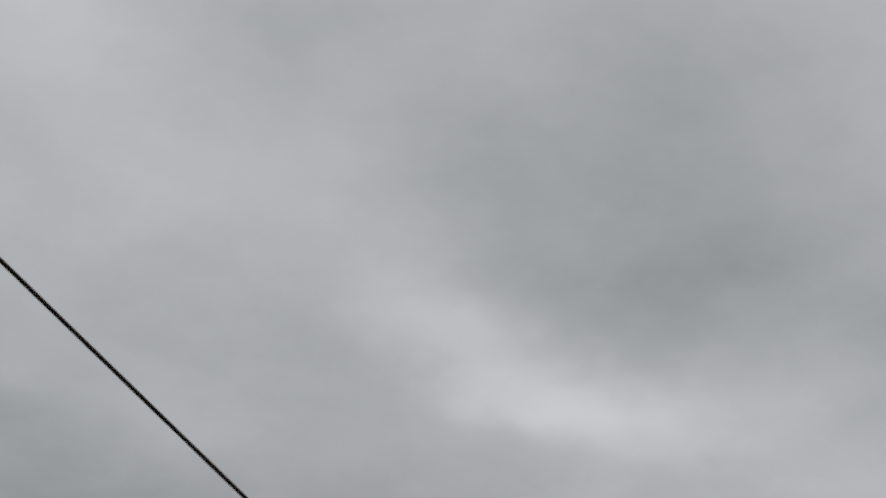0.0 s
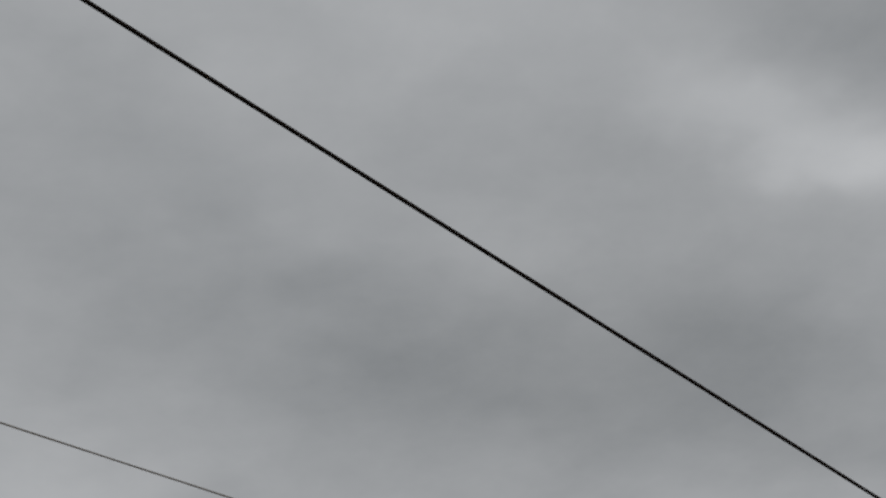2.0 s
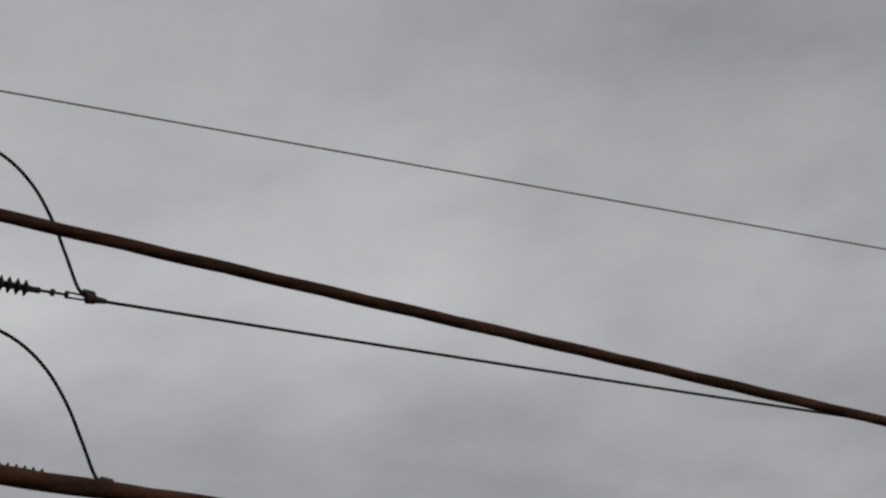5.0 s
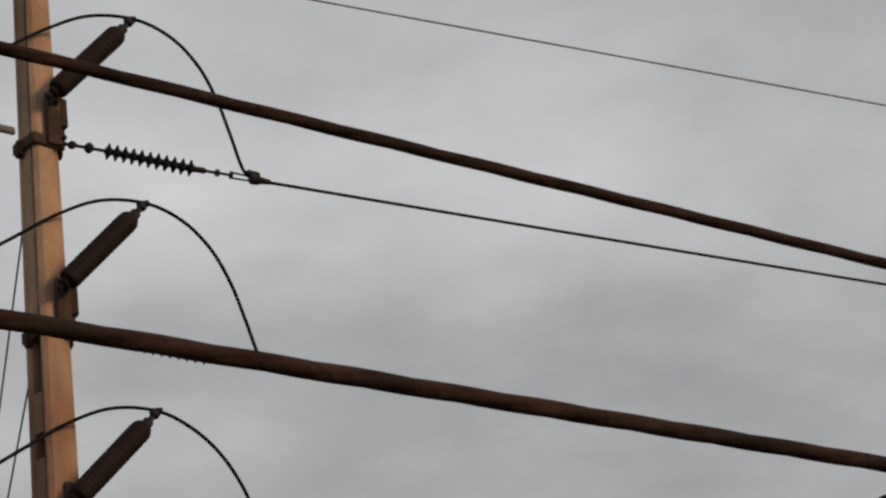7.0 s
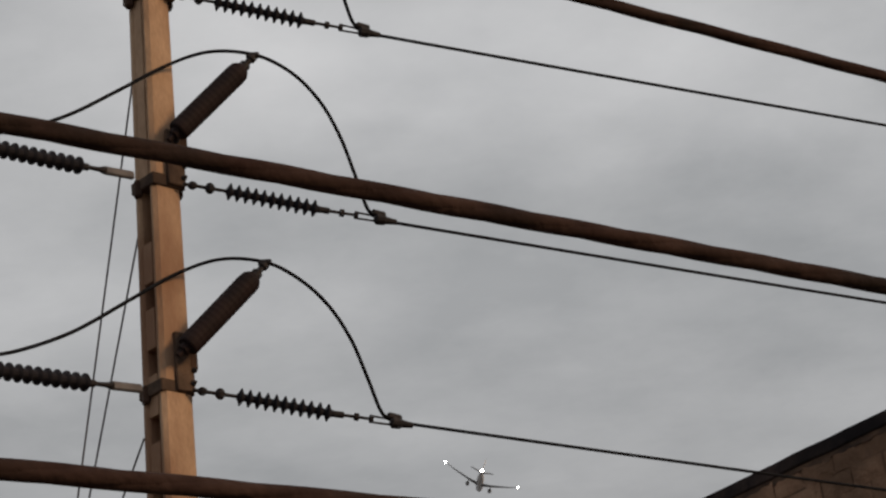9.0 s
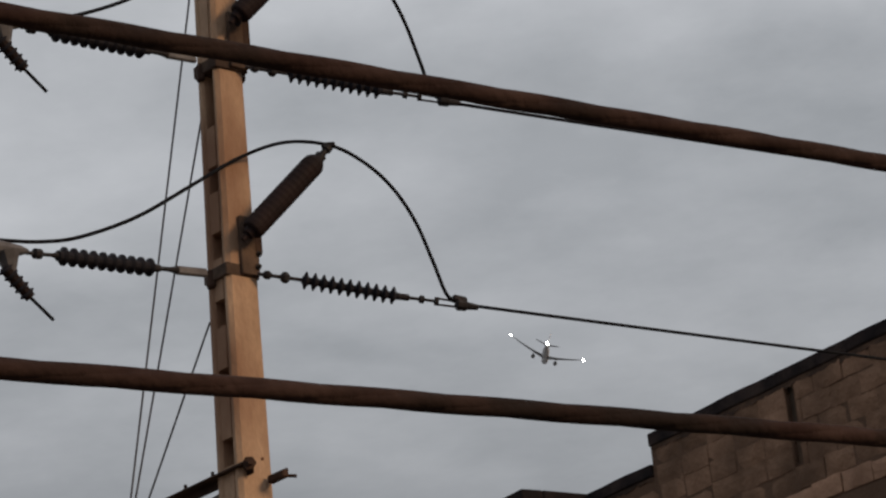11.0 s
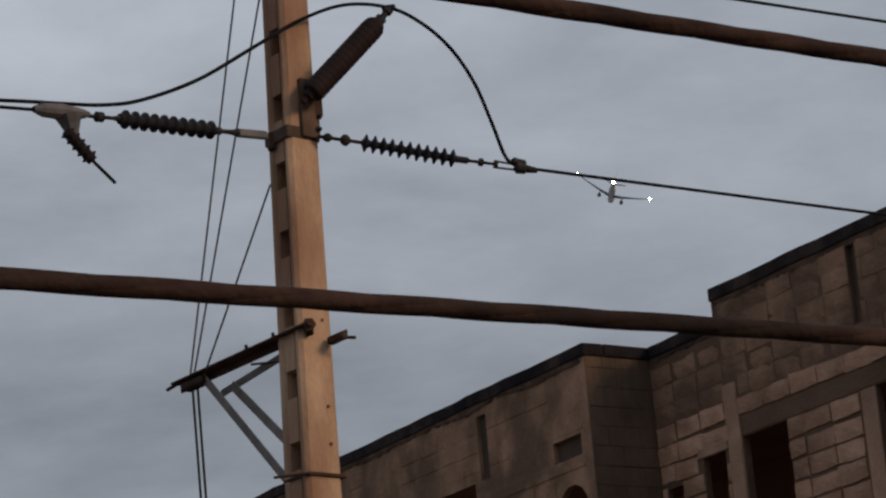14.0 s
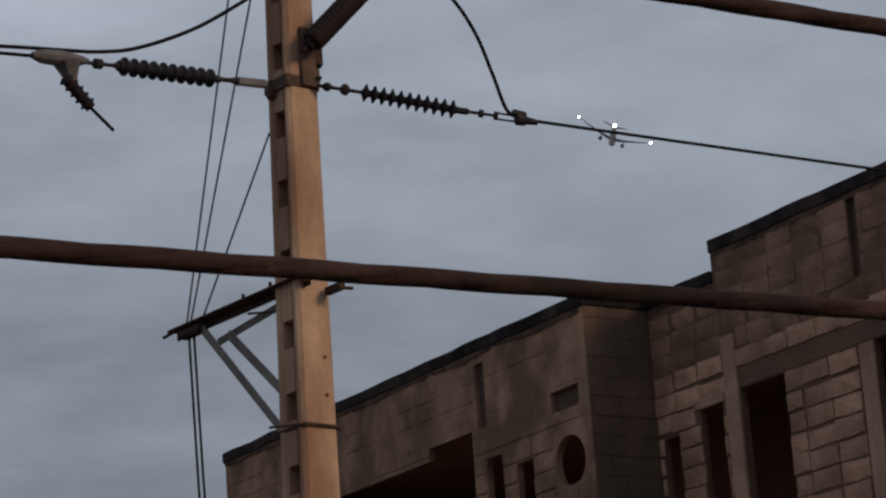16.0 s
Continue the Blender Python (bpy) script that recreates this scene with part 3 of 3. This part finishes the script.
# ---------------------------------------------------------------- cables over the street
def street_cable(name, a, b, r, mat, label, category, group, lo, hi, strands=0, pitch=0.35, step=0.08):
    a, b = Vector(a), Vector(b)
    ob = thing(name, a, label, category, group)
    n = max(8, int((b - a).length * (hi - lo) / step))
    path = [a + (b - a) * s for s in np.linspace(lo, hi, n)]
    if strands:
        for k in range(strands):
            bm = bmesh.new()
            tube(bm, path, r * 0.80, 10, 0.07, (r * 0.21, pitch, k * math.tau / strands))
            part("strand", bm, mat, ob, smooth=True)
    else:
        bm = bmesh.new()
        tube(bm, path, r, 8, 0.08)
        part("sheath", bm, mat, ob, smooth=True)
    return ob


BUNDLE = "thick twisted bundle of dusty dark street cables"
street_cable("cable_bundle", (-1.08, 5.417, 4.821), (1.476, 7.262, 4.913), 0.0195, M_CABLE, BUNDLE, "cable", "cable bundles", -3, 9, 3, 1.1)
street_cable("cable_bundle", (-1.08, 4.868, 3.8), (1.476, 6.701, 3.907), 0.0242, M_CABLE, BUNDLE, "cable", "cable bundles", -3, 9, 3, 0.9)
street_cable("cable_bundle", (-1.08, 5.02, 3.072), (1.476, 6.77, 3.165), 0.0238, M_CABLE, BUNDLE, "cable", "cable bundles", -3, 9, 3, 1.0)
street_cable("overhead_wire", (-1.62, 8.654, 10.534), (1.944, 11.296, 10.656), 0.0145, M_WIRE, "single black insulated wire high over the street", "wire", "", -4, 8, step=0.3)
street_cable("overhead_wire", (-3.96, 22.003, 16.458), (4.68, 25.505, 16.019), 0.011, M_GREY_WIRE, "thin pale grey wire far above the pole", "wire", "", -4, 5, step=0.6)

# ---------------------------------------------------------------- unfinished building
FACE = radians(32.5)
BO = Vector((2.62, 25.0, 0.0))
BS, BQ = Vector((-math.sin(FACE), math.cos(FACE), 0)), Vector((math.cos(FACE), math.sin(FACE), 0))


def bp(s, q, z):
    """A place on the building: s along the front, q into it."""
    return BO + BS * s + BQ * q + Vector((0, 0, z))


def bbox(bm, s0, s1, q0, q1, z0, z1, bevel=0.0):
    m = Matrix((( BS.x, BQ.x, 0, 0), (BS.y, BQ.y, 0, 0), (0, 0, 1, 0), (0, 0, 0, 1)))
    return box(bm, Matrix.Translation(bp((s0 + s1) / 2, (q0 + q1) / 2, (z0 + z1) / 2)) @ m, abs(s1 - s0), abs(q1 - q0), abs(z1 - z0), bevel)


def wall_cells(bm, s0, s1, z0, z1, q0, q1, holes):
    """A wall with openings that go through it."""
    ss = sorted({s0, s1, *[h[0] for h in holes], *[h[1] for h in holes]})
    zs = sorted({z0, z1, *[h[2] for h in holes], *[h[3] for h in holes]})

    def solid(i, j):
        if not (0 <= i < len(ss) - 1 and 0 <= j < len(zs) - 1):
            return False
        s, z = (ss[i] + ss[i + 1]) / 2, (zs[j] + zs[j + 1]) / 2
        return not any(h[0] < s < h[1] and h[2] < z < h[3] for h in holes)

    for i in range(len(ss) - 1):
        for j in range(len(zs) - 1):
            if not solid(i, j):
                continue
            a, b, c, d = ss[i], ss[i + 1], zs[j], zs[j + 1]
            quads = [[(a, q0, c), (b, q0, c), (b, q0, d), (a, q0, d)], [(a, q1, c), (a, q1, d), (b, q1, d), (b, q1, c)]]
            for ok, quad in ((solid(i - 1, j), [(a, q0, c), (a, q0, d), (a, q1, d), (a, q1, c)]), (solid(i + 1, j), [(b, q0, c), (b, q1, c), (b, q1, d), (b, q0, d)]),
                             (solid(i, j - 1), [(a, q0, c), (a, q1, c), (b, q1, c), (b, q0, c)]), (solid(i, j + 1), [(a, q0, d), (b, q0, d), (b, q1, d), (a, q1, d)])):
                if not ok:
                    quads.append(quad)
            for quad in quads:
                bm.faces.new([bm.verts.new(bp(*v)) for v in quad])
    bmesh.ops.remove_doubles(bm, verts=bm.verts, dist=1e-4)
    return bm


RIGHT_HOLES = [(-0.90, -0.22, 5.1, 7.0), (0.07, 0.43, 5.1, 6.93), (0.79, 1.05, 5.1, 6.76), (-3.0, -2.18, 5.1, 7.0), (-2.12, -2.01, 7.62, 8.40)]
LEFT_HOLES = [(4.19, 6.35, 5.4, 7.16), (3.31, 4.19, 5.4, 7.30), (2.76, 3.06, 5.4, 6.955), (2.20, 2.50, 5.4, 6.79), (1.275, 1.815, 6.355, 6.895), (3.01, 3.19, 7.30, 7.99), (1.32, 1.82, 7.155, 7.37)]
LOW, HIGH, RET, FRONT, END_R, END_L = 8.245, 8.54, 1.17, -0.80, -6.0, 8.94


def building():
    b = thing("unfinished_building", bp(0, 0, 0), "unfinished bare concrete block building with empty window openings", "building")
    bm = wall_cells(bmesh.new(), END_R, 0.04, 0, HIGH - 0.13, 0.0, 0.07, [h for h in RIGHT_HOLES if h[0] < 0])
    part("wall", bm, M_MORTAR, b)
    bm = wall_cells(bmesh.new(), 0.04, RET + 0.2, 0, LOW - 0.13, 0.0, 0.07, [h for h in RIGHT_HOLES if h[0] > 0])
    part("wall", bm, M_MORTAR, b)
    bm = wall_cells(bmesh.new(), RET - 0.03, END_L, 0, LOW - 0.13, FRONT, FRONT + 0.07, LEFT_HOLES)
    part("wall", bm, M_PLASTER, b, "roughly plastered wall with openings")
    # return wall, its shade painted dark; a thin dark strip covers the corner
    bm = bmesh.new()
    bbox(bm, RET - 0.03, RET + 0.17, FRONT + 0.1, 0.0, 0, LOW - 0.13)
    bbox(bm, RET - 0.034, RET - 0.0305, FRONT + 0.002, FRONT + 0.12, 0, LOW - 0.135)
    part("return_wall", bm, M_DAMP_SHADE, b, "damp-stained return wall with its shade in the dark tone")
    bm = bmesh.new()
    bbox(bm, END_L - 0.2, END_L, FRONT + 0.1, 8.0, 0, LOW - 0.13)
    part("side_wall", bm, M_PLASTER, b)
    bm = bmesh.new()
    bbox(bm, END_R, END_R + 0.2, 0.1, 8.0, 0, HIGH - 0.13)
    part("side_wall", bm, M_MORTAR, b)
    bm = bmesh.new()
    bbox(bm, END_R + 0.2, END_L - 0.2, 7.8, 8.0, 0, LOW - 0.13)
    part("back_wall", bm, M_INNER, b)
    bm = bmesh.new()
    bbox(bm, END_R + 0.2, END_L - 0.2, 2.3, 2.45, 4.38, 7.42)
    part("inner_wall", bm, M_INNER, b)
    for z in (4.2, 7.42):
        bm = bmesh.new()
        bbox(bm, END_R + 0.2, END_L - 0.2, 0.1, 7.8, z, z + 0.18)
        part("floor_slab" if z < 5 else "roof_slab", bm, M_INNER, b)
        bm = bmesh.new()
        bbox(bm, RET + 0.17, END_L - 0.2, FRONT + 0.1, 0.1, z, z + 0.18)
        part("floor_slab" if z < 5 else "roof_slab", bm, M_INNER, b)
    for s in (-1.6, 0.6, 3.2, 6.6):
        bm = bmesh.new()
        bbox(bm, s - 0.1, s + 0.1, 2.454, 7.8, 4.38, 7.42)
        part("partition", bm, M_INNER, b)
    # copings, butted end to end
    for s0, s1, q0, q1, z in ((END_R - 0.03, 0.045, -0.03, 0.23, HIGH), (0.049, RET - 0.06, -0.03, 0.23, LOW), (RET - 0.056, END_L + 0.03, FRONT - 0.03, FRONT + 0.23, LOW),
                              (RET - 0.056, RET + 0.2, FRONT + 0.234, 0.23, LOW)):
        bm = bmesh.new()
        n = max(1, int(abs(s1 - s0) / 0.25))
        bbox(bm, s0, s1, q0, q1, z - 0.13, z, 0.012)
        bmesh.ops.subdivide_edges(bm, edges=[e for e in bm.edges if e.calc_length() > 0.6], cuts=n, use_grid_fill=True)
        for v in bm.verts:
            v.co.z += 0.016 * noise.noise(v.co * 2.3)
        part("coping", bm, M_COPING, b, "coping with its shade painted dark")
    # ragged dark stain below the copings, to soften their lower edge
    for s0, s1, q, z in ((END_R, 0.0, -0.012, HIGH), (0.06, RET - 0.06, -0.012, LOW), (RET + 0.02, END_L, FRONT - 0.016, LOW)):
        bm = bmesh.new()
        n = int((s1 - s0) / 0.03)
        top, low = [], []
        for k in range(n + 1):
            s = s0 + (s1 - s0) * k / n
            drop = 0.045 + 0.05 * noise.noise(Vector((s * 1.3, z, 0))) + 0.02 * noise.noise(Vector((s * 7.0, z, 3.0))) + 0.03 * noise.noise(Vector((s * 24.0, z, 7.0)))
            top.append([bm.verts.new(bp(s, e, z - 0.128)) for e in (q, q + 0.012)])
            low.append([bm.verts.new(bp(s, e, z - 0.13 - max(0.006, drop))) for e in (q, q + 0.012)])
        for k in range(n):
            bm.faces.new((top[k][0], top[k + 1][0], low[k + 1][0], low[k][0]))
            bm.faces.new((low[k][0], low[k + 1][0], low[k + 1][1], low[k][1]))
        part("edge_stain", bm, M_EDGE_STAIN, b, "ragged dark stain on the wall under the coping")
    # upright concrete columns
    for s0, s1, q, z0, z1 in ((-0.20, 0.0, -0.025, 4.4, 7.55), (1.02, 1.135, FRONT + 0.01, 4.4, 7.05)):
        bm = bmesh.new()
        if q < -0.5:
            bbox(bm, RET - 0.028, RET + 0.10, FRONT - 0.006, FRONT + 0.02, z0, LOW - 0.135, 0.003)
        else:
            bbox(bm, s0, s1, q, 0.1, z0, z1, 0.01)
        part("column", bm, M_CONCRETE if q > -0.5 else M_PLASTER, b, "pale cast concrete column")
    # added backs close the slots; their dark colour stands for the shade inside
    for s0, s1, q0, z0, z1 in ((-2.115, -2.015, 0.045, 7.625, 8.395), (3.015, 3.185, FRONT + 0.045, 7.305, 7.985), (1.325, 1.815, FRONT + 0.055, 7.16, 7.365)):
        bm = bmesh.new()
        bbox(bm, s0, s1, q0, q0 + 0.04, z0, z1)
        part("slot_back", bm, M_DAMP_SHADE, b)
    bm = bmesh.new()
    bbox(bm, -3.2, -0.205, -0.006, 0.05, 7.005, 7.19, 0.008)
    part("lintel", bm, M_MORTAR, b, "rough cast lintel band")
    for s0, s1, z0, z1, q, mat in ((-2.17, -1.965, 4.4, 7.0, -0.012, M_CONCRETE), (0.02, 0.50, 6.935, 7.03, -0.02, M_CONCRETE)):
        bm = bmesh.new()
        bbox(bm, s0, s1, q, 0.04, z0, z1, 0.008)
        part("column" if z1 - z0 > 1 else "lintel", bm, mat, b)
    # tie beam over the narrow windows
    bm = bmesh.new()
    bbox(bm, 1.25, 3.29, FRONT - 0.009, FRONT + 0.05, 7.03, 7.15, 0.006)
    part("beam", bm, M_PLASTER, b)
    # round opening in its square
    bm = bmesh.new()
    c, r, seg = (1.545, 6.625), 0.262, 24
    for q in (FRONT - 0.004, FRONT + 0.074):
        inner = [bm.verts.new(bp(c[0] + r * math.cos(k * math.tau / seg), q, c[1] + r * math.sin(k * math.tau / seg))) for k in range(seg)]
        outer = []
        for k in range(seg):
            ca, sa = math.cos(k * math.tau / seg), math.sin(k * math.tau / seg)
            g = 0.275 / max(abs(ca), abs(sa))
            outer.append(bm.verts.new(bp(c[0] + g * ca, q, c[1] + g * sa)))
        for k in range(seg):
            bm.faces.new((inner[k], inner[(k + 1) % seg], outer[(k + 1) % seg], outer[k]))
        if q > FRONT:
            for k in range(seg):
                bm.faces.new((first[k], first[(k + 1) % seg], inner[(k + 1) % seg], inner[k]))
        first = inner
    part("round_window_surround", bm, M_PLASTER, b)
    # cut stone blocks, laid in courses
    rng = random.Random(7)
    meshes = {}

    def piece(length, tall, mat, style):
        """A rough block: an uneven front face with broken edges, shared by alike blocks."""
        key = (round(length, 2), round(tall, 2), mat.name, style)
        if key not in meshes:
            bm = bmesh.new()
            nx, nz, grid = 4, 3, []
            for j in range(nz + 1):
                row = []
                for i in range(nx + 1):
                    p = Vector((key[0] * (i / nx - 0.5), -0.015, key[1] * (j / nz - 0.5)))
                    n = noise.noise_vector(Vector((i * 1.7 + style * 9.1, j * 1.9, key[0] * 5)))
                    edge = i in (0, nx) or j in (0, nz)
                    p += Vector((n.x * 0.010, (0.006 if edge else -0.002) + n.y * 0.005, n.z * 0.012))
                    row.append(bm.verts.new(p))
                grid.append(row)
            for j in range(nz):
                for i in range(nx):
                    bm.faces.new((grid[j][i], grid[j][i + 1], grid[j + 1][i + 1], grid[j + 1][i]))
            rim = grid[0] + [r[-1] for r in grid[1:]] + grid[-1][-2::-1] + [r[0] for r in grid[-2:0:-1]]
            back = [bm.verts.new(v.co + Vector((0, 0.024, 0))) for v in rim]
            for k in range(len(rim)):
                bm.faces.new((rim[k], back[k], back[(k + 1) % len(rim)], rim[(k + 1) % len(rim)]))
            me = bpy.data.meshes.new("block")
            bm.to_mesh(me)
            bm.free()
            me.materials.append(mat)
            meshes[key] = me
        return meshes[key]

    turn = Matrix(((BS.x, BQ.x, 0), (BS.y, BQ.y, 0), (0, 0, 1))).to_4x4()

    def course(s0, s1, z, tall, q, holes, shift, clip_left):
        """One row of blocks between s0 and s1, cut at the openings."""
        cuts = [(s0, s1)]
        for h in holes:
            if h[2] < z + tall * 0.7 and h[3] > z + tall * 0.3:
                cuts = [c for a, e in cuts for c in ((a, min(e, h[0])), (max(a, h[1]), e)) if c[1] - c[0] > 0.05]
        for a, e in cuts:
            s = a - (shift if a == s0 else 0)
            while s < e - 0.03:
                n = min(s + 0.40, e)
                lo = max(s, a)
                if n - lo > 0.06:
                    yield (lo + n) / 2, n - lo - rng.choice((0.006, 0.012, 0.018, 0.034))
                s += 0.40

    for row in range(16):
        z = 5.2 + row * 0.2
        for s, length in course(-4.6, RET - 0.04 if z < LOW - 0.3 else 0.03, z, 0.2, 0, RIGHT_HOLES + [(-0.2, 0.0, 4, 7.55), (-3.2, -0.2, 7.02, 7.2), (-2.17, -1.95, 4, 7.1), (-0.22, 0.5, 6.9, 7.05)], 0.2 * (row % 2), True):
            top = (HIGH if s < 0.03 else LOW) - 0.135
            if z + 0.19 > top:
                continue
            ob = new("block", piece(length, (0.195 if z > 7.35 else 0.172) + rng.choice((0, 0, 0.006, -0.008)), M_OLD_BLOCK if z > 7.35 else M_BLOCK, rng.randrange(4)))
            ob.parent = b
            ob.matrix_local = Matrix.Translation(bp(s + rng.uniform(-0.008, 0.008), (0.006 if z > 7.35 else -0.004) + rng.uniform(-0.006, 0.006), z + 0.1 + rng.uniform(-0.011, 0.011)) - b.location) @ turn @ pose(0, 0, 0, rng.uniform(-1.2, 1.2), rng.uniform(-1.1, 1.1), rng.uniform(-0.9, 0.9))
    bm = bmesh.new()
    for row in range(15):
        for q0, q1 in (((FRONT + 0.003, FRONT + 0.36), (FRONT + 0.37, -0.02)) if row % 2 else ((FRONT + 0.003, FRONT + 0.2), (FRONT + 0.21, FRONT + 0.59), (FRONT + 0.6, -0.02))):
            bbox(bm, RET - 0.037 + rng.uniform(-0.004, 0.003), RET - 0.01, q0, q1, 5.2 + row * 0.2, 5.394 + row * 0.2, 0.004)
    tagged(part("damp_shade_relief", bm, M_DAMP_SHADE, b), kind="stuff")
    # faint courses under the plaster of the projecting part
    bm = bmesh.new()
    for row in range(14):
        z = 5.2 + row * 0.2
        for s, length in course(RET + 0.06, END_L - 0.02, z, 0.2, 0, LEFT_HOLES + [(1.2, 3.3, 7.0, 7.2)], 0.2 * (row % 2), True):
            if z + 0.2 < LOW - 0.13:
                if z > 6.9 and rng.random() < 0.4:
                    continue
                out = FRONT - (0.014 if z < 6.9 else 0.0045) + rng.uniform(-0.004, 0.004)
                bbox(bm, s - length / 2, s + length / 2, out, FRONT + 0.01, z + rng.uniform(0.006, 0.014), z + rng.uniform(0.178, 0.192), 0.008)
    tagged(part("plaster_relief", bm, M_PLASTER, b), kind="stuff")


building()


# ---------------------------------------------------------------- airliner
def airliner():
    az, el, dist = radians(4.08), radians(17.97), 2130.0
    spot = Vector((math.sin(az) * math.cos(el), math.cos(az) * math.cos(el), math.sin(el))) * dist + Vector((0, 0, 1.6))
    head, climb, bank = radians(1.2), radians(6), radians(25)
    m = Matrix.Translation(spot) @ Matrix.Rotation(math.pi / 2 - head, 4, "Z") @ Matrix.Rotation(-climb, 4, "Y") @ Matrix.Rotation(bank, 4, "X")
    a = thing("airliner", spot, "white twin-engine airliner in flight with bright wingtip lights", "airplane")

    def put(name, bm, mat, parent=a, label="", smooth=True):
        bm.transform(m)
        return part(name, bm, mat, parent, label, smooth)

    bm = bmesh.new()      # x forward, y left, z up; the nose at x = 31
    turned(bm, (31, 0, 0), (-32.5, 0, 0), [(0, 0.15), (0.012, 1.0), (0.035, 1.8), (0.07, 2.5), (0.11, 2.8), (0.62, 2.8), (0.72, 2.55), (0.84, 1.75), (0.94, 0.9), (1, 0.25)], 24)
    for v in bm.verts:
        if v.co.x < -8:
            v.co.z += (-8 - v.co.x) * 0.065
        elif v.co.x > 25:
            v.co.z -= (v.co.x - 25) * 0.10
    put("fuselage", bm, M_HULL)
    bm = bmesh.new()
    turned(bm, (9, 0, -1.9), (-9, 0, -1.9), [(0, 0.3), (0.15, 1.6), (0.8, 1.7), (1, 0.4)], 16)
    put("belly_fairing", bm, M_HULL)

    def foil(rows):
        """A lofted wing; rows of (x of the leading edge, y, z, chord, thickness)."""
        bm = bmesh.new()
        rings = []
        for x, y, z, c, t in rows:
            rings.append([bm.verts.new((x - c * u, y, z + t * w)) for u, w in ((0, 0), (0.08, 0.42), (0.35, 0.62), (0.7, 0.35), (1, 0.0), (0.7, -0.2), (0.35, -0.38), (0.08, -0.3))])
        for p, n in zip(rings, rings[1:]):
            for k in range(8):
                bm.faces.new((p[k], p[(k + 1) % 8], n[(k + 1) % 8], n[k]))
        bm.faces.new(rings[0][::-1])
        bm.faces.new(rings[-1])
        return bm

    for sg in (1, -1):
        wing = put("wing", foil([(9.0, sg * 1.5, -1.7, 12.0, 1.6), (3.8, sg * 9.5, -0.8, 7.6, 0.95), (-4.5, sg * 22, 1.2, 4.4, 0.5), (-9.3, sg * 29.4, 2.9, 2.2, 0.25), (-10.4, sg * 30.2, 4.2, 1.2, 0.12)]), M_WING, label="dark grey underside of the wing")
        bm = bmesh.new()
        bmesh.ops.create_icosphere(bm, subdivisions=2, radius=0.85, matrix=Matrix.Translation((-11.2, sg * 30.6, 3.2)))
        put("wingtip_light", bm, M_LAMP, wing, "bright white wingtip light")
        eng = bmesh.new()
        turned(eng, (9.6, sg * 9.4, -3.3), (3.2, sg * 9.4, -3.1), [(0, 1.25), (0.04, 1.5), (0.4, 1.6), (0.8, 1.25), (1, 0.75)], 18)
        e = put("engine", eng, M_WING, label="dark grey engine nacelle")
        eng = bmesh.new()
        box(eng, Matrix.Translation((5.0, sg * 9.4, -1.5)), 5.0, 0.4, 1.6, 0.1)
        put("pylon", eng, M_WING, e, smooth=False)
        put("tailplane", foil([(-24.0, sg * 0.9, 1.6, 6.0, 0.7), (-29.0, sg * 9.7, 2.6, 2.4, 0.25)]), M_WING)
    bm = bmesh.new()
    rings = []
    for x, z, c, t in ((-20.5, 2.2, 9.0, 0.35), (-29.3, 11.3, 3.4, 0.15)):
        rings.append([bm.verts.new((x - c * u, t * w, z)) for u, w in ((0, 0), (0.2, 1), (0.6, 1), (1, 0), (0.6, -1), (0.2, -1))])
    for k in range(6):
        bm.faces.new((rings[0][k], rings[0][(k + 1) % 6], rings[1][(k + 1) % 6], rings[1][k]))
    bm.faces.new(rings[0][::-1])
    bm.faces.new(rings[1])
    put("fin", bm, M_HULL)
    bm = bmesh.new()
    bmesh.ops.create_icosphere(bm, subdivisions=2, radius=1.2, matrix=Matrix.Translation((-33.2, 0, 1.6)))
    put("tail_light", bm, M_LAMP, label="bright white tail light")


airliner()
